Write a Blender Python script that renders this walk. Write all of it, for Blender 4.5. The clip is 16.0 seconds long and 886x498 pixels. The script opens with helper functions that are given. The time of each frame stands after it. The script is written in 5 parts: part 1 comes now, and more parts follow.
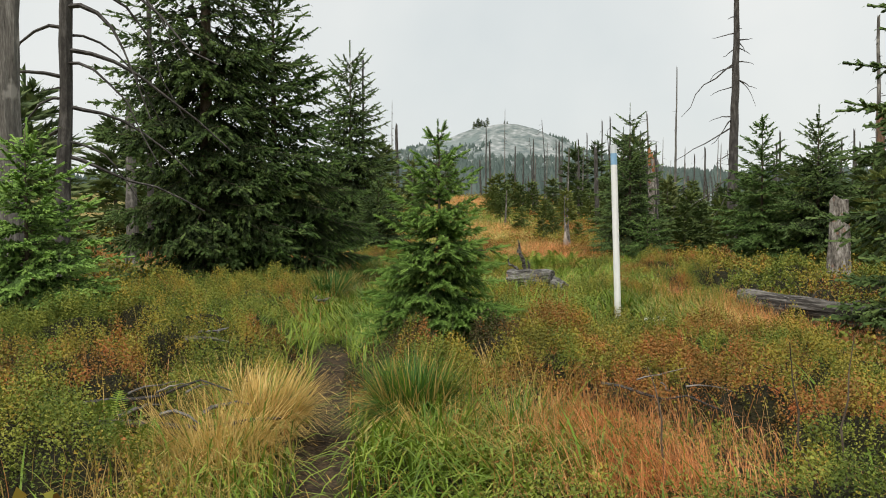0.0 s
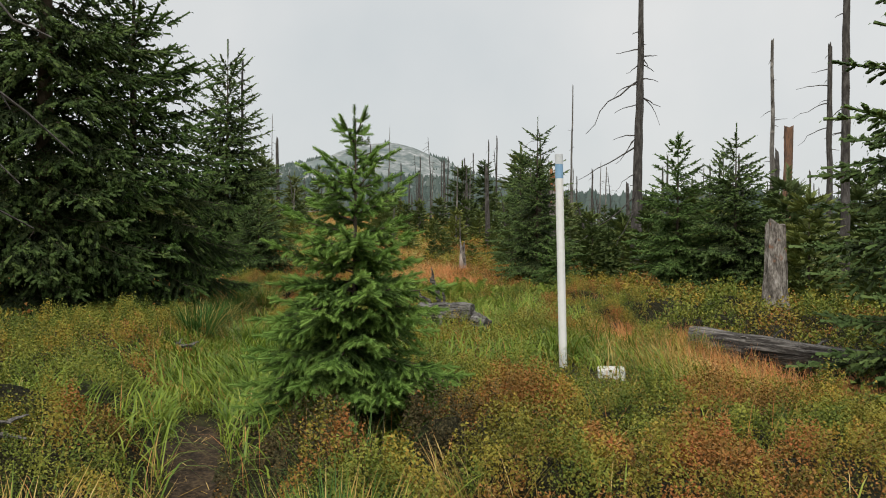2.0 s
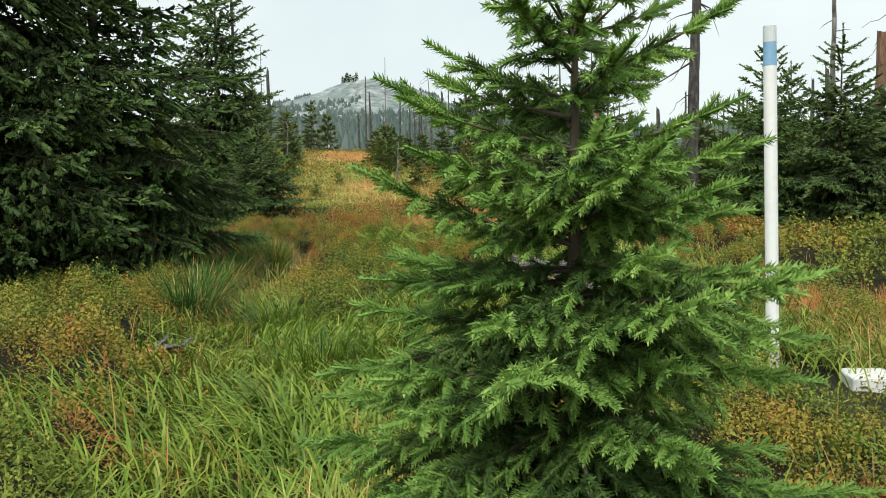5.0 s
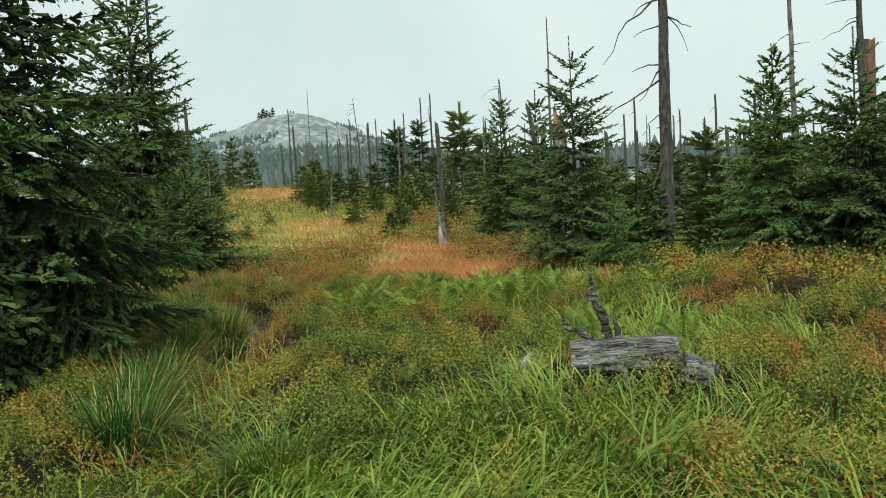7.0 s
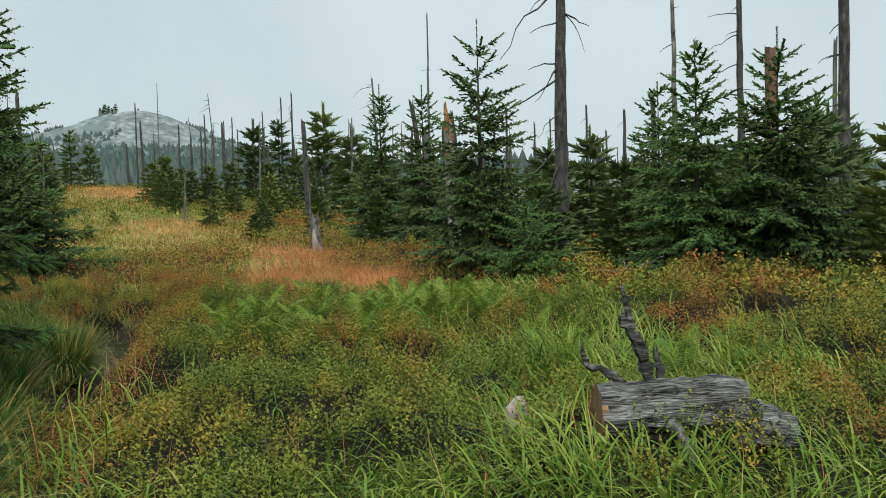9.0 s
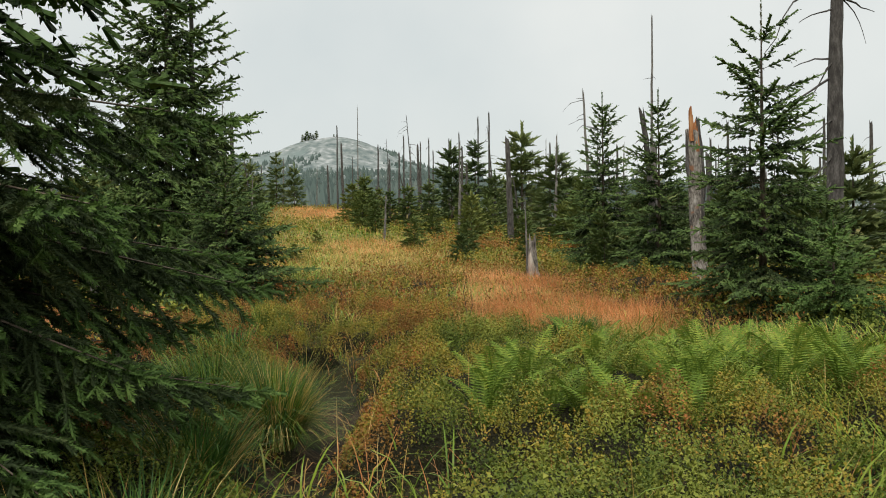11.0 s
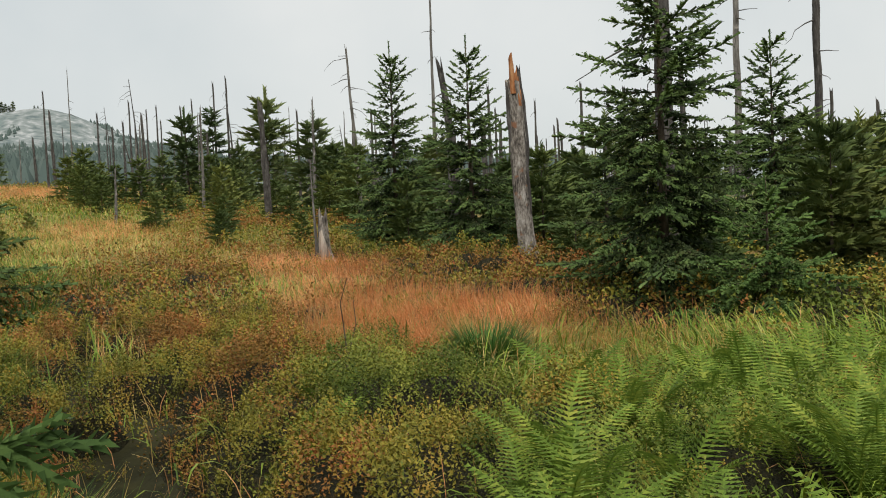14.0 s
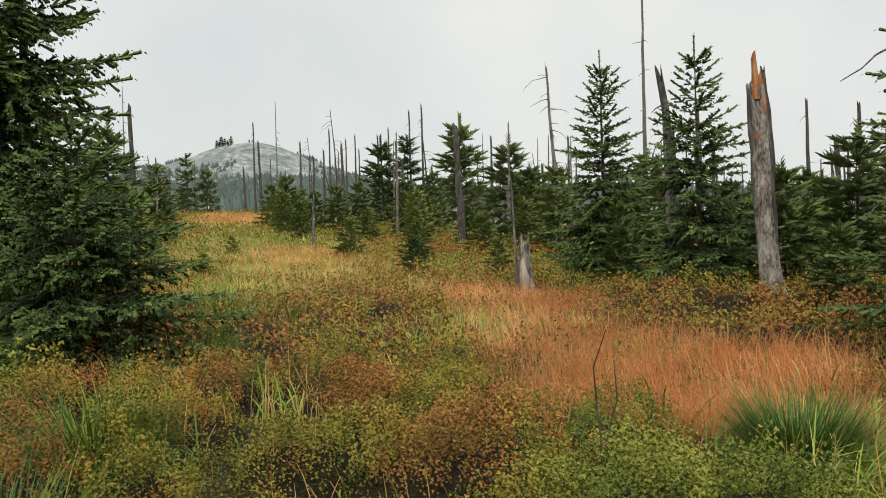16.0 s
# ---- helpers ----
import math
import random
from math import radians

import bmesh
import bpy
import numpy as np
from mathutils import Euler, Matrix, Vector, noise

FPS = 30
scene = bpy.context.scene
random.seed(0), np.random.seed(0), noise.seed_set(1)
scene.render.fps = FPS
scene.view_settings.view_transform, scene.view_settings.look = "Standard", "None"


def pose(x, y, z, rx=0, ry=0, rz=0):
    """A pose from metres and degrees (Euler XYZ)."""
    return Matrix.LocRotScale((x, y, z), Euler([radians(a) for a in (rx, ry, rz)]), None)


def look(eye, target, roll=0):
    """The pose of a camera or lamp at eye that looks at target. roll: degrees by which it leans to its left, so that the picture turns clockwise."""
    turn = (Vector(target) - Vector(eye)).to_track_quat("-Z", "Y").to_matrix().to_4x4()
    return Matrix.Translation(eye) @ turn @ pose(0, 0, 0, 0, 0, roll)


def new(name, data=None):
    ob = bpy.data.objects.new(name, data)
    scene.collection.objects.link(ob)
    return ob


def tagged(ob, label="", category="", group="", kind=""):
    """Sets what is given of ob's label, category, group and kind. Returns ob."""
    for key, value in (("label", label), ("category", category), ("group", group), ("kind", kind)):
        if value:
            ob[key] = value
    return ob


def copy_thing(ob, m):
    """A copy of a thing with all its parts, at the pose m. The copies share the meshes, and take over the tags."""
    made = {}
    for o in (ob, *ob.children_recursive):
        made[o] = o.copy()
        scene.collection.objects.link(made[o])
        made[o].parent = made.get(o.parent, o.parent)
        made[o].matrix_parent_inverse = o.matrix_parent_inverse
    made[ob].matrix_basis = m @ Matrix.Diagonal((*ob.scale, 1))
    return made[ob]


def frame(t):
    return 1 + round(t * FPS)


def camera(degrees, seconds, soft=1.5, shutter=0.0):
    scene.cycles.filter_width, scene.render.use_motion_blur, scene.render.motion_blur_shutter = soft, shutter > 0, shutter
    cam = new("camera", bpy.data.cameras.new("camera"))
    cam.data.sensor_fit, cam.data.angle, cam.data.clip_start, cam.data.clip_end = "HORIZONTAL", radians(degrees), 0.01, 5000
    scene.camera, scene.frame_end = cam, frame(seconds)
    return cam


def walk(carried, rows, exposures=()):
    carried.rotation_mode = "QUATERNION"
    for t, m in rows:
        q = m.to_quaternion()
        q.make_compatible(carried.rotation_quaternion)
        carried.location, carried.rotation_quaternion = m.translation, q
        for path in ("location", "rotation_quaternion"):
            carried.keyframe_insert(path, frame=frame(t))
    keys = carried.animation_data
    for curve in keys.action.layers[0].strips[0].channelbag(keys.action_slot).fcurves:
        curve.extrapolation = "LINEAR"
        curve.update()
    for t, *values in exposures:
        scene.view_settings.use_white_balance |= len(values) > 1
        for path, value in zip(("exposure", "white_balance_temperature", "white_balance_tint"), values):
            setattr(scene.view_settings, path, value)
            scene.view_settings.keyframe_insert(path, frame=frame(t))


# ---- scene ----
cam = camera(55.4, 16.0, soft=1.0)
PATH = [
    (0, (0.460, 0.340, 1.550), (0.402, 2.338, 1.490), -0.16),
    (0.5, (0.390, 0.901, 1.555), (0.495, 2.898, 1.550), -0.90),
    (1, (0.328, 1.462, 1.561), (0.515, 3.453, 1.606), -1.42),
    (1.5, (0.216, 2.006, 1.594), (0.457, 3.990, 1.658), -0.56),
    (2, (0.159, 2.507, 1.615), (0.385, 4.494, 1.600), 0.42),
    (2.5, (0.112, 3.018, 1.631), (0.280, 5.008, 1.523), 0.37),
    (3, (0.022, 3.562, 1.596), (0.182, 5.550, 1.445), -0.14),
    (3.5, (-0.055, 4.105, 1.564), (0.069, 6.096, 1.425), -1.18),
    (4, (-0.180, 4.660, 1.555), (-0.038, 6.648, 1.388), -1.66),
    (4.5, (-0.277, 5.239, 1.537), (-0.078, 7.219, 1.335), -1.40),
    (5, (-0.392, 5.750, 1.597), (-0.147, 7.728, 1.432), -0.76),
    (5.2, (-0.437, 5.957, 1.602), (-0.163, 7.932, 1.453), -0.83),
    (7.3, (-0.906, 8.411, 1.768), (-0.417, 10.348, 1.670), -4.04),
    (7.5, (-0.947, 8.585, 1.743), (-0.374, 10.498, 1.646), -3.96),
    (8, (-1.029, 9.024, 1.745), (-0.282, 10.878, 1.688), -3.72),
    (8.5, (-1.034, 9.537, 1.747), (-0.266, 11.383, 1.689), -2.90),
    (9, (-0.994, 9.989, 1.667), (-0.236, 11.837, 1.573), -1.61),
    (9.5, (-0.989, 10.505, 1.682), (-0.380, 12.409, 1.637), -1.13),
    (10, (-1.014, 11.072, 1.663), (-0.621, 13.033, 1.678), -0.52),
    (10.2, (-1.061, 11.270, 1.634), (-0.706, 13.239, 1.639), -0.46),
    (12.3, (-1.239, 14.069, 1.629), (-0.870, 16.032, 1.533), -1.55),
    (12.5, (-1.290, 14.265, 1.618), (-0.870, 16.217, 1.498), -2.40),
    (13, (-1.398, 14.671, 1.741), (-0.790, 16.570, 1.584), -3.73),
    (13.5, (-1.399, 15.121, 1.708), (-0.654, 16.971, 1.556), -3.22),
    (14, (-1.348, 15.538, 1.668), (-0.413, 17.303, 1.557), -2.67),
    (14.5, (-1.232, 15.929, 1.640), (-0.240, 17.664, 1.553), -2.83),
    (15, (-1.162, 16.309, 1.631), (-0.324, 18.124, 1.576), -2.04),
    (15.5, (-1.100, 16.684, 1.620), (-0.447, 18.574, 1.585), -1.60),
    (16, (-0.984, 17.207, 1.617), (-0.456, 19.136, 1.594), -2.00),
]
walk(cam, [(t, look(eye, target, roll)) for t, eye, target, roll in PATH],
     [(0, 0.05, 6700, 10), (2.2, -0.13, 6650, 12), (3, -0.13, 6650, 12), (4, 0.02, 6500, 10), (4.6, 0.04, 6450, 9), (5, 0.27, 6400, 5), (7.5, 0.02, 6200, -4), (8.1, -0.04, 5950, 0), (8.6, -0.09, 6000, 0), (9.2, -0.14, 6100, 3), (10, -0.07, 6450, 6), (12.5, 0.0, 6750, 10), (15, -0.1, 6600, 10), (16, 0.02, 6800, 11)])

# ---- light ----
SUN_ELEVATION, SUN_TURN = 52, 200
world = bpy.data.worlds.new("overcast_sky")
scene.world = world
world.use_nodes = True
wn, wl = world.node_tree.nodes, world.node_tree.links
sky = wn.new("ShaderNodeTexSky")
sky.sky_type = "NISHITA"
sky.sun_disc = False
sky.sun_elevation, sky.sun_rotation = radians(SUN_ELEVATION), radians(SUN_TURN)
sky.air_density, sky.dust_density = 1.0, 3.0
sky_dim = wn.new("ShaderNodeVectorMath")
sky_dim.operation = "SCALE"
sky_dim.inputs["Scale"].default_value = 0.075
wl.new(sky.outputs[0], sky_dim.inputs[0])
cloud_at = wn.new("ShaderNodeTexCoord")
cloud_noise = wn.new("ShaderNodeTexNoise")
cloud_noise.inputs["Scale"].default_value = 2.2
cloud_noise.inputs["Detail"].default_value = 5
wl.new(cloud_at.outputs["Generated"], cloud_noise.inputs["Vector"])
cloud = wn.new("ShaderNodeValToRGB")
cloud.color_ramp.elements[0].position, cloud.color_ramp.elements[0].color = 0.3, (0.72, 0.785, 0.805, 1)
cloud.color_ramp.elements[1].position, cloud.color_ramp.elements[1].color = 0.68, (0.925, 0.95, 0.94, 1)
wl.new(cloud_noise.outputs["Fac"], cloud.inputs["Fac"])
cover = wn.new("ShaderNodeMix")
cover.data_type = "RGBA"
cover.inputs["Factor"].default_value = 0.86
wl.new(sky_dim.outputs[0], cover.inputs["A"])
wl.new(cloud.outputs["Color"], cover.inputs["B"])
split = wn.new("ShaderNodeSeparateXYZ")
wl.new(cloud_at.outputs["Generated"], split.inputs[0])
overhead = wn.new("ShaderNodeMapRange")
overhead.inputs["From Min"].default_value, overhead.inputs["From Max"].default_value = 0.30, 1.0
overhead.inputs["To Min"].default_value, overhead.inputs["To Max"].default_value = 1.0, 1.45
wl.new(split.outputs["Z"], overhead.inputs["Value"])
lifted = wn.new("ShaderNodeVectorMath")
lifted.operation = "SCALE"
wl.new(cover.outputs["Result"], lifted.inputs[0])
wl.new(overhead.outputs["Result"], lifted.inputs["Scale"])
wl.new(lifted.outputs[0], wn["Background"].inputs["Color"])
wn["Background"].inputs["Strength"].default_value = 1.0

sun = new("sun", bpy.data.lights.new("sun", "SUN"))
sun.data.energy, sun.data.angle, sun.data.color = 2.3, radians(18), (1.0, 0.96, 0.9)
sun.matrix_world = pose(0, 0, 30, 90 - SUN_ELEVATION, 0, 180 - SUN_TURN)

# ---- small tools ----
rng = np.random.default_rng(7)


def lattice(ix, iy, seed):
    """A repeatable random number from 0 to 1 for each lattice cell."""
    h = np.sin(ix * 127.1 + iy * 311.7 + seed * 74.7) * 43758.5453
    return h - np.floor(h)


def wave(x, y, size, seed=0):
    """Smooth noise from 0 to 1 with bumps of about that size in metres."""
    x, y = np.asarray(x, float) / size, np.asarray(y, float) / size
    ix, iy = np.floor(x), np.floor(y)
    fx, fy = x - ix, y - iy
    fx, fy = fx * fx * (3 - 2 * fx), fy * fy * (3 - 2 * fy)
    a, b = lattice(ix, iy, seed), lattice(ix + 1, iy, seed)
    c, d = lattice(ix, iy + 1, seed), lattice(ix + 1, iy + 1, seed)
    return (a + (b - a) * fx) * (1 - fy) + (c + (d - c) * fx) * fy


def blob(x, y, cx, cy, rx, ry):
    """1 in the middle of an oval patch, falling to 0 outside it."""
    return np.exp(-(((x - cx) / rx) ** 2 + ((y - cy) / ry) ** 2) ** 1.5)


def trail(y):
    """Where the footpath runs."""
    return np.interp(y, [-6, 0, 4.2, 7.1, 9, 11.6, 14, 16.5, 18.8, 22, 25, 30, 45, 75, 97],
                     [0.5, 0.3, -0.24, -0.64, -0.95, -1.2, -1.38, -1.3, -0.87, -0.9, -0.75, -0.4, 0.4, 1.0, 1.2])


def height(x, y):
    """The ground's height."""
    x, y = np.asarray(x, float), np.asarray(y, float)
    z = np.interp(y, [-40, 0, 6, 12, 15, 19, 25, 30, 36, 45, 60, 75, 86, 97, 115, 160, 400, 3000],
                  [-0.3, 0.2, 0.34, 0.38, 0.38, 0.40, 0.50, 0.60, 0.80, 1.25, 2.2, 3.3, 4.1, 4.5, 4.3, 2.0, 0.0, -20])
    right = np.clip(x - 6, 0, 60)
    z = z - np.clip(y - 45, 0, 55) * 0.035 * np.clip(right / 25, 0, 1)
    z = z + np.clip(-5 - x, 0, 8) * 0.07 * np.clip((y - 6) / 8, 0, 1)
    z = z - 0.42 * blob(x, y, 5.6, 9.3, 2.3, 3.2) + 0.18 * blob(x, y, 5.0, 16.6, 2.4, 2.2)
    z = z + 0.16 * blob(x, y, 1.4, 13.2, 0.7, 0.5) + 0.12 * blob(x, y, -2.2, 8.5, 1.0, 3.0)
    near = np.clip(1 - np.abs(y - 14) / 40, 0, 1)
    z = z + near * ((wave(x, y, 1.1, 3) - 0.5) * 0.16 + (wave(x, y, 0.38, 5) - 0.5) * 0.09)
    z = z + (wave(x, y, 9, 8) - 0.5) * 0.35 * np.clip((y - 32) / 10, 0, 1)
    away = np.abs(x - trail(y))
    z = z - 0.10 * np.exp(-(away / 0.22) ** 2) * np.clip(1.6 - np.abs(y - 18.8) / 1.6, 0, 1)
    return z - 0.13 * np.exp(-(away / 0.26) ** 2) * np.clip((21.5 - y) / 1.5, 0, 1)


def at_ground(x, y):
    return float(height(x, y))


def mesh_of(name, verts, faces, material, smooth=False):
    """A mesh from arrays; faces: arrays of triangles or of quads."""
    me = bpy.data.meshes.new(name)
    verts = np.asarray(verts, np.float32).reshape(-1, 3)
    faces = [np.asarray(f, np.int32) for f in (faces if isinstance(faces, list) else [faces])]
    faces = [f for f in faces if len(f)]
    loops = np.concatenate([f.ravel() for f in faces])
    sizes = np.concatenate([np.full(len(f), f.shape[1], np.int32) for f in faces])
    me.vertices.add(len(verts))
    me.vertices.foreach_set("co", verts.ravel())
    me.loops.add(len(loops))
    me.loops.foreach_set("vertex_index", loops)
    me.polygons.add(len(sizes))
    me.polygons.foreach_set("loop_start", np.concatenate([[0], np.cumsum(sizes)[:-1]]).astype(np.int32))
    me.polygons.foreach_set("loop_total", sizes)
    me.polygons.foreach_set("use_smooth", np.full(len(sizes), smooth))
    me.materials.append(material)
    me.update(calc_edges=True)
    return me


def part(name, me, parent=None, label=""):
    ob = new(name, me)
    ob.parent = parent
    return tagged(ob, label) if label else ob


def tube(points, radii, sides=8, rough=0.0, seed=0, caps=True, jag=0.0):
    """A tube along points, as vertices and quads with triangles for its ends; jag: how far its far end is splintered."""
    points = np.asarray(points, float)
    n = len(points)
    r = np.random.default_rng(seed)
    along = np.gradient(points, axis=0)
    along /= np.linalg.norm(along, axis=1)[:, None] + 1e-9
    ref = np.array([0.0, 0, 1]) if abs(along[:, 2]).mean() < 0.7 else np.array([0.0, 1, 0])
    side = np.cross(along, ref)
    side /= np.linalg.norm(side, axis=1)[:, None] + 1e-9
    up = np.cross(side, along)
    ang = np.arange(sides) * 2 * np.pi / sides
    groove = 1 + rough * (r.random(sides) - 0.5) * 1.2
    rad = np.asarray(radii, float)[:, None] * groove[None] * (1 + rough * (r.random((n, sides)) - 0.5))
    v = points[:, None] + rad[..., None] * (np.cos(ang)[None, :, None] * side[:, None] + np.sin(ang)[None, :, None] * up[:, None])
    if jag:
        v[-1] += along[-1] * (r.random(sides) ** 1.5 * jag)[:, None]
    v = v.reshape(-1, 3)
    i = np.arange(n - 1)[:, None] * sides
    k = np.arange(sides)[None]
    k2 = (k + 1) % sides
    quads = np.stack([i + k, i + k2, i + sides + k2, i + sides + k], -1).reshape(-1, 4)
    if not caps:
        return v, [quads]
    v = np.concatenate([v, points[:1], points[-1:]])
    e0, e1 = n * sides, n * sides + 1
    k, k2 = k[0], k2[0]
    low = np.stack([np.full(sides, e0), k2, k], -1)
    top = np.stack([np.full(sides, e1), (n - 1) * sides + k, (n - 1) * sides + k2], -1)
    return v, [quads, np.concatenate([low, top])]


def joined(pieces):
    """Joins (vertices, faces) pieces into one."""
    verts, quads, tris, at = [], [], [], 0
    for v, fs in pieces:
        verts.append(v)
        for f in (fs if isinstance(fs, list) else [fs]):
            (quads if f.shape[1] == 4 else tris).append(f + at)
        at += len(v)
    out = []
    if quads:
        out.append(np.concatenate(quads))
    if tris:
        out.append(np.concatenate(tris))
    return np.concatenate(verts), out


def scatter(template, faces, origin, ahead, up, size, width=None):
    """Copies of a template (its y along ahead, its z along up) at many places, joined into vertices and faces."""
    ahead = ahead / (np.linalg.norm(ahead, axis=1)[:, None] + 1e-9)
    side = np.cross(ahead, up)
    side /= np.linalg.norm(side, axis=1)[:, None] + 1e-9
    up = np.cross(side, ahead)
    width = size if width is None else width
    t = template
    v = origin[:, None] + (side[:, None] * t[None, :, :1] * width[:, None, None] + ahead[:, None] * t[None, :, 1:2] * size[:, None, None]
                           + up[:, None] * t[None, :, 2:3] * width[:, None, None])
    f = faces[None] + (np.arange(len(origin)) * len(t))[:, None, None]
    return v.reshape(-1, 3), f.reshape(-1, faces.shape[1])


# ---- materials ----
def base_material(name, rough=0.8):
    m = bpy.data.materials.new(name)
    m.use_nodes = True
    n, l = m.node_tree.nodes, m.node_tree.links
    b = n["Principled BSDF"]
    b.inputs["Roughness"].default_value = rough
    b.inputs["Specular IOR Level"].default_value = 0.25
    return m, n, l, b


def ramp(n, stops):
    r = n.new("ShaderNodeValToRGB")
    r.color_ramp.interpolation = "LINEAR"
    while len(r.color_ramp.elements) < len(stops):
        r.color_ramp.elements.new(0.5)
    for e, (p, c) in zip(r.color_ramp.elements, stops):
        e.position, e.color = p, (*c, 1)
    return r


def noise_node(n, l, coords, scale, detail=4, stretch=None):
    t = n.new("ShaderNodeTexNoise")
    t.inputs["Scale"].default_value, t.inputs["Detail"].default_value = scale, detail
    if stretch:
        mp = n.new("ShaderNodeMapping")
        mp.inputs["Scale"].default_value = stretch
        l.new(coords, mp.inputs["Vector"])
        coords = mp.outputs["Vector"]
    l.new(coords, t.inputs["Vector"])
    return t


def leaf_material(name, stops, patch=1.2, spread=0.55, rough=0.55, glow=0.3):
    """Leaves, needles or blades: colours by patches of the ground and by each single piece; thin, so that light comes through."""
    m, n, l, b = base_material(name, rough)
    b.inputs["Specular IOR Level"].default_value = 0.10
    geo, co = n.new("ShaderNodeNewGeometry"), n.new("ShaderNodeTexCoord")
    big = noise_node(n, l, geo.outputs["Position"], 1 / patch, 3)
    mix = n.new("ShaderNodeMix")
    mix.inputs["Factor"].default_value = spread
    stretch = n.new("ShaderNodeMapRange")
    stretch.inputs["From Min"].default_value, stretch.inputs["From Max"].default_value = 0.32, 0.68
    l.new(big.outputs["Fac"], stretch.inputs["Value"])
    l.new(stretch.outputs["Result"], mix.inputs["A"])
    l.new(geo.outputs["Random Per Island"], mix.inputs["B"])
    r = ramp(n, stops)
    l.new(mix.outputs["Result"], r.inputs["Fac"])
    l.new(r.outputs["Color"], b.inputs["Base Color"])
    tr = n.new("ShaderNodeBsdfTranslucent")
    l.new(r.outputs["Color"], tr.inputs["Color"])
    ms = n.new("ShaderNodeMixShader")
    ms.inputs["Fac"].default_value = glow
    l.new(b.outputs["BSDF"], ms.inputs[1])
    l.new(tr.outputs["BSDF"], ms.inputs[2])
    l.new(ms.outputs["Shader"], n["Material Output"].inputs["Surface"])
    return m


def surface_material(name, stops, scale, rough=0.85, stretch=None, bump=0.4, depth=0.01, fine=0.35, second=None):
    """A rough surface with colour at two scales and relief; stretch: the grain's scale along x, y, z."""
    m, n, l, b = base_material(name, rough)
    co = n.new("ShaderNodeTexCoord")
    big = noise_node(n, l, co.outputs["Object"], scale, 5, stretch)
    small = noise_node(n, l, co.outputs["Object"], scale * 5, 4, stretch)
    mix = n.new("ShaderNodeMix")
    mix.inputs["Factor"].default_value = fine
    l.new(big.outputs["Fac"], mix.inputs["A"])
    l.new(small.outputs["Fac"], mix.inputs["B"])
    r = ramp(n, stops)
    l.new(mix.outputs["Result"], r.inputs["Fac"])
    out = r.outputs["Color"]
    if second:
        spot = noise_node(n, l, co.outputs["Object"], second[0], 3)
        sr = ramp(n, [(second[1], (0, 0, 0)), (second[1] + 0.08, (1, 1, 1))])
        l.new(spot.outputs["Fac"], sr.inputs["Fac"])
        mc = n.new("ShaderNodeMix")
        mc.data_type = "RGBA"
        l.new(sr.outputs["Color"], mc.inputs["Factor"])
        l.new(out, mc.inputs["A"])
        mc.inputs["B"].default_value = (*second[2], 1)
        out = mc.outputs["Result"]
    l.new(out, b.inputs["Base Color"])
    bp = n.new("ShaderNodeBump")
    bp.inputs["Strength"].default_value, bp.inputs["Distance"].default_value = bump, depth
    l.new(mix.outputs["Result"], bp.inputs["Height"])
    l.new(bp.outputs["Normal"], b.inputs["Normal"])
    return m


NEEDLE = leaf_material("spruce_needles", [(0.1, (0.048, 0.082, 0.027)), (0.5, (0.084, 0.134, 0.041)), (0.9, (0.150, 0.210, 0.064))], 0.35, 0.40, 0.55, 0.05)
NEEDLE_DARK = leaf_material("old_spruce_needles", [(0.1, (0.024, 0.038, 0.016)), (0.55, (0.046, 0.068, 0.027)), (0.95, (0.090, 0.112, 0.040))], 0.40, 0.40, 0.6, 0.04)
NEEDLE_TIP = leaf_material("new_spruce_shoots", [(0.1, (0.115, 0.210, 0.048)), (0.5, (0.190, 0.320, 0.070)), (0.9, (0.300, 0.440, 0.110))], 0.16, 0.4, 0.55, 0.08)
NEEDLE_FRESH = leaf_material("young_spruce_needles", [(0.1, (0.045, 0.085, 0.024)), (0.5, (0.080, 0.140, 0.036)), (0.9, (0.140, 0.215, 0.058))], 0.16, 0.4, 0.6, 0.05)
NEEDLE_FAR = leaf_material("distant_spruce_needles", [(0.1, (0.062, 0.094, 0.042)), (0.5, (0.115, 0.158, 0.062)), (0.9, (0.210, 0.235, 0.085))], 5.0, 0.35, 0.7, 0.10)
NEEDLE_PALE = leaf_material("yellowish_spruce_needles", [(0.1, (0.064, 0.098, 0.034)), (0.5, (0.120, 0.160, 0.048)), (0.9, (0.230, 0.250, 0.070))], 4.0, 0.35, 0.7, 0.08)
BERRY_GREEN = leaf_material("green_bilberry_leaves", [(0.05, (0.050, 0.076, 0.016)), (0.33, (0.105, 0.142, 0.026)), (0.60, (0.195, 0.222, 0.038)), (0.90, (0.320, 0.320, 0.062))], 0.22, 0.26, 0.5, 0.10)
BERRY_YELLOW = leaf_material("yellowing_bilberry_leaves", [(0.05, (0.076, 0.078, 0.016)), (0.33, (0.175, 0.172, 0.031)), (0.60, (0.310, 0.262, 0.044)), (0.90, (0.410, 0.250, 0.050))], 0.22, 0.26, 0.5, 0.10)
BERRY_RUST = leaf_material("autumn_bilberry_leaves", [(0.05, (0.085, 0.058, 0.018)), (0.33, (0.205, 0.122, 0.032)), (0.60, (0.325, 0.160, 0.045)), (0.90, (0.420, 0.140, 0.052))], 0.22, 0.26, 0.5, 0.10)
HEATHER = leaf_material("brown_heather_sprigs", [(0.05, (0.036, 0.034, 0.017)), (0.4, (0.074, 0.064, 0.030)), (0.7, (0.112, 0.090, 0.040)), (0.95, (0.175, 0.115, 0.052))], 0.14, 0.35, 0.6, 0.10)
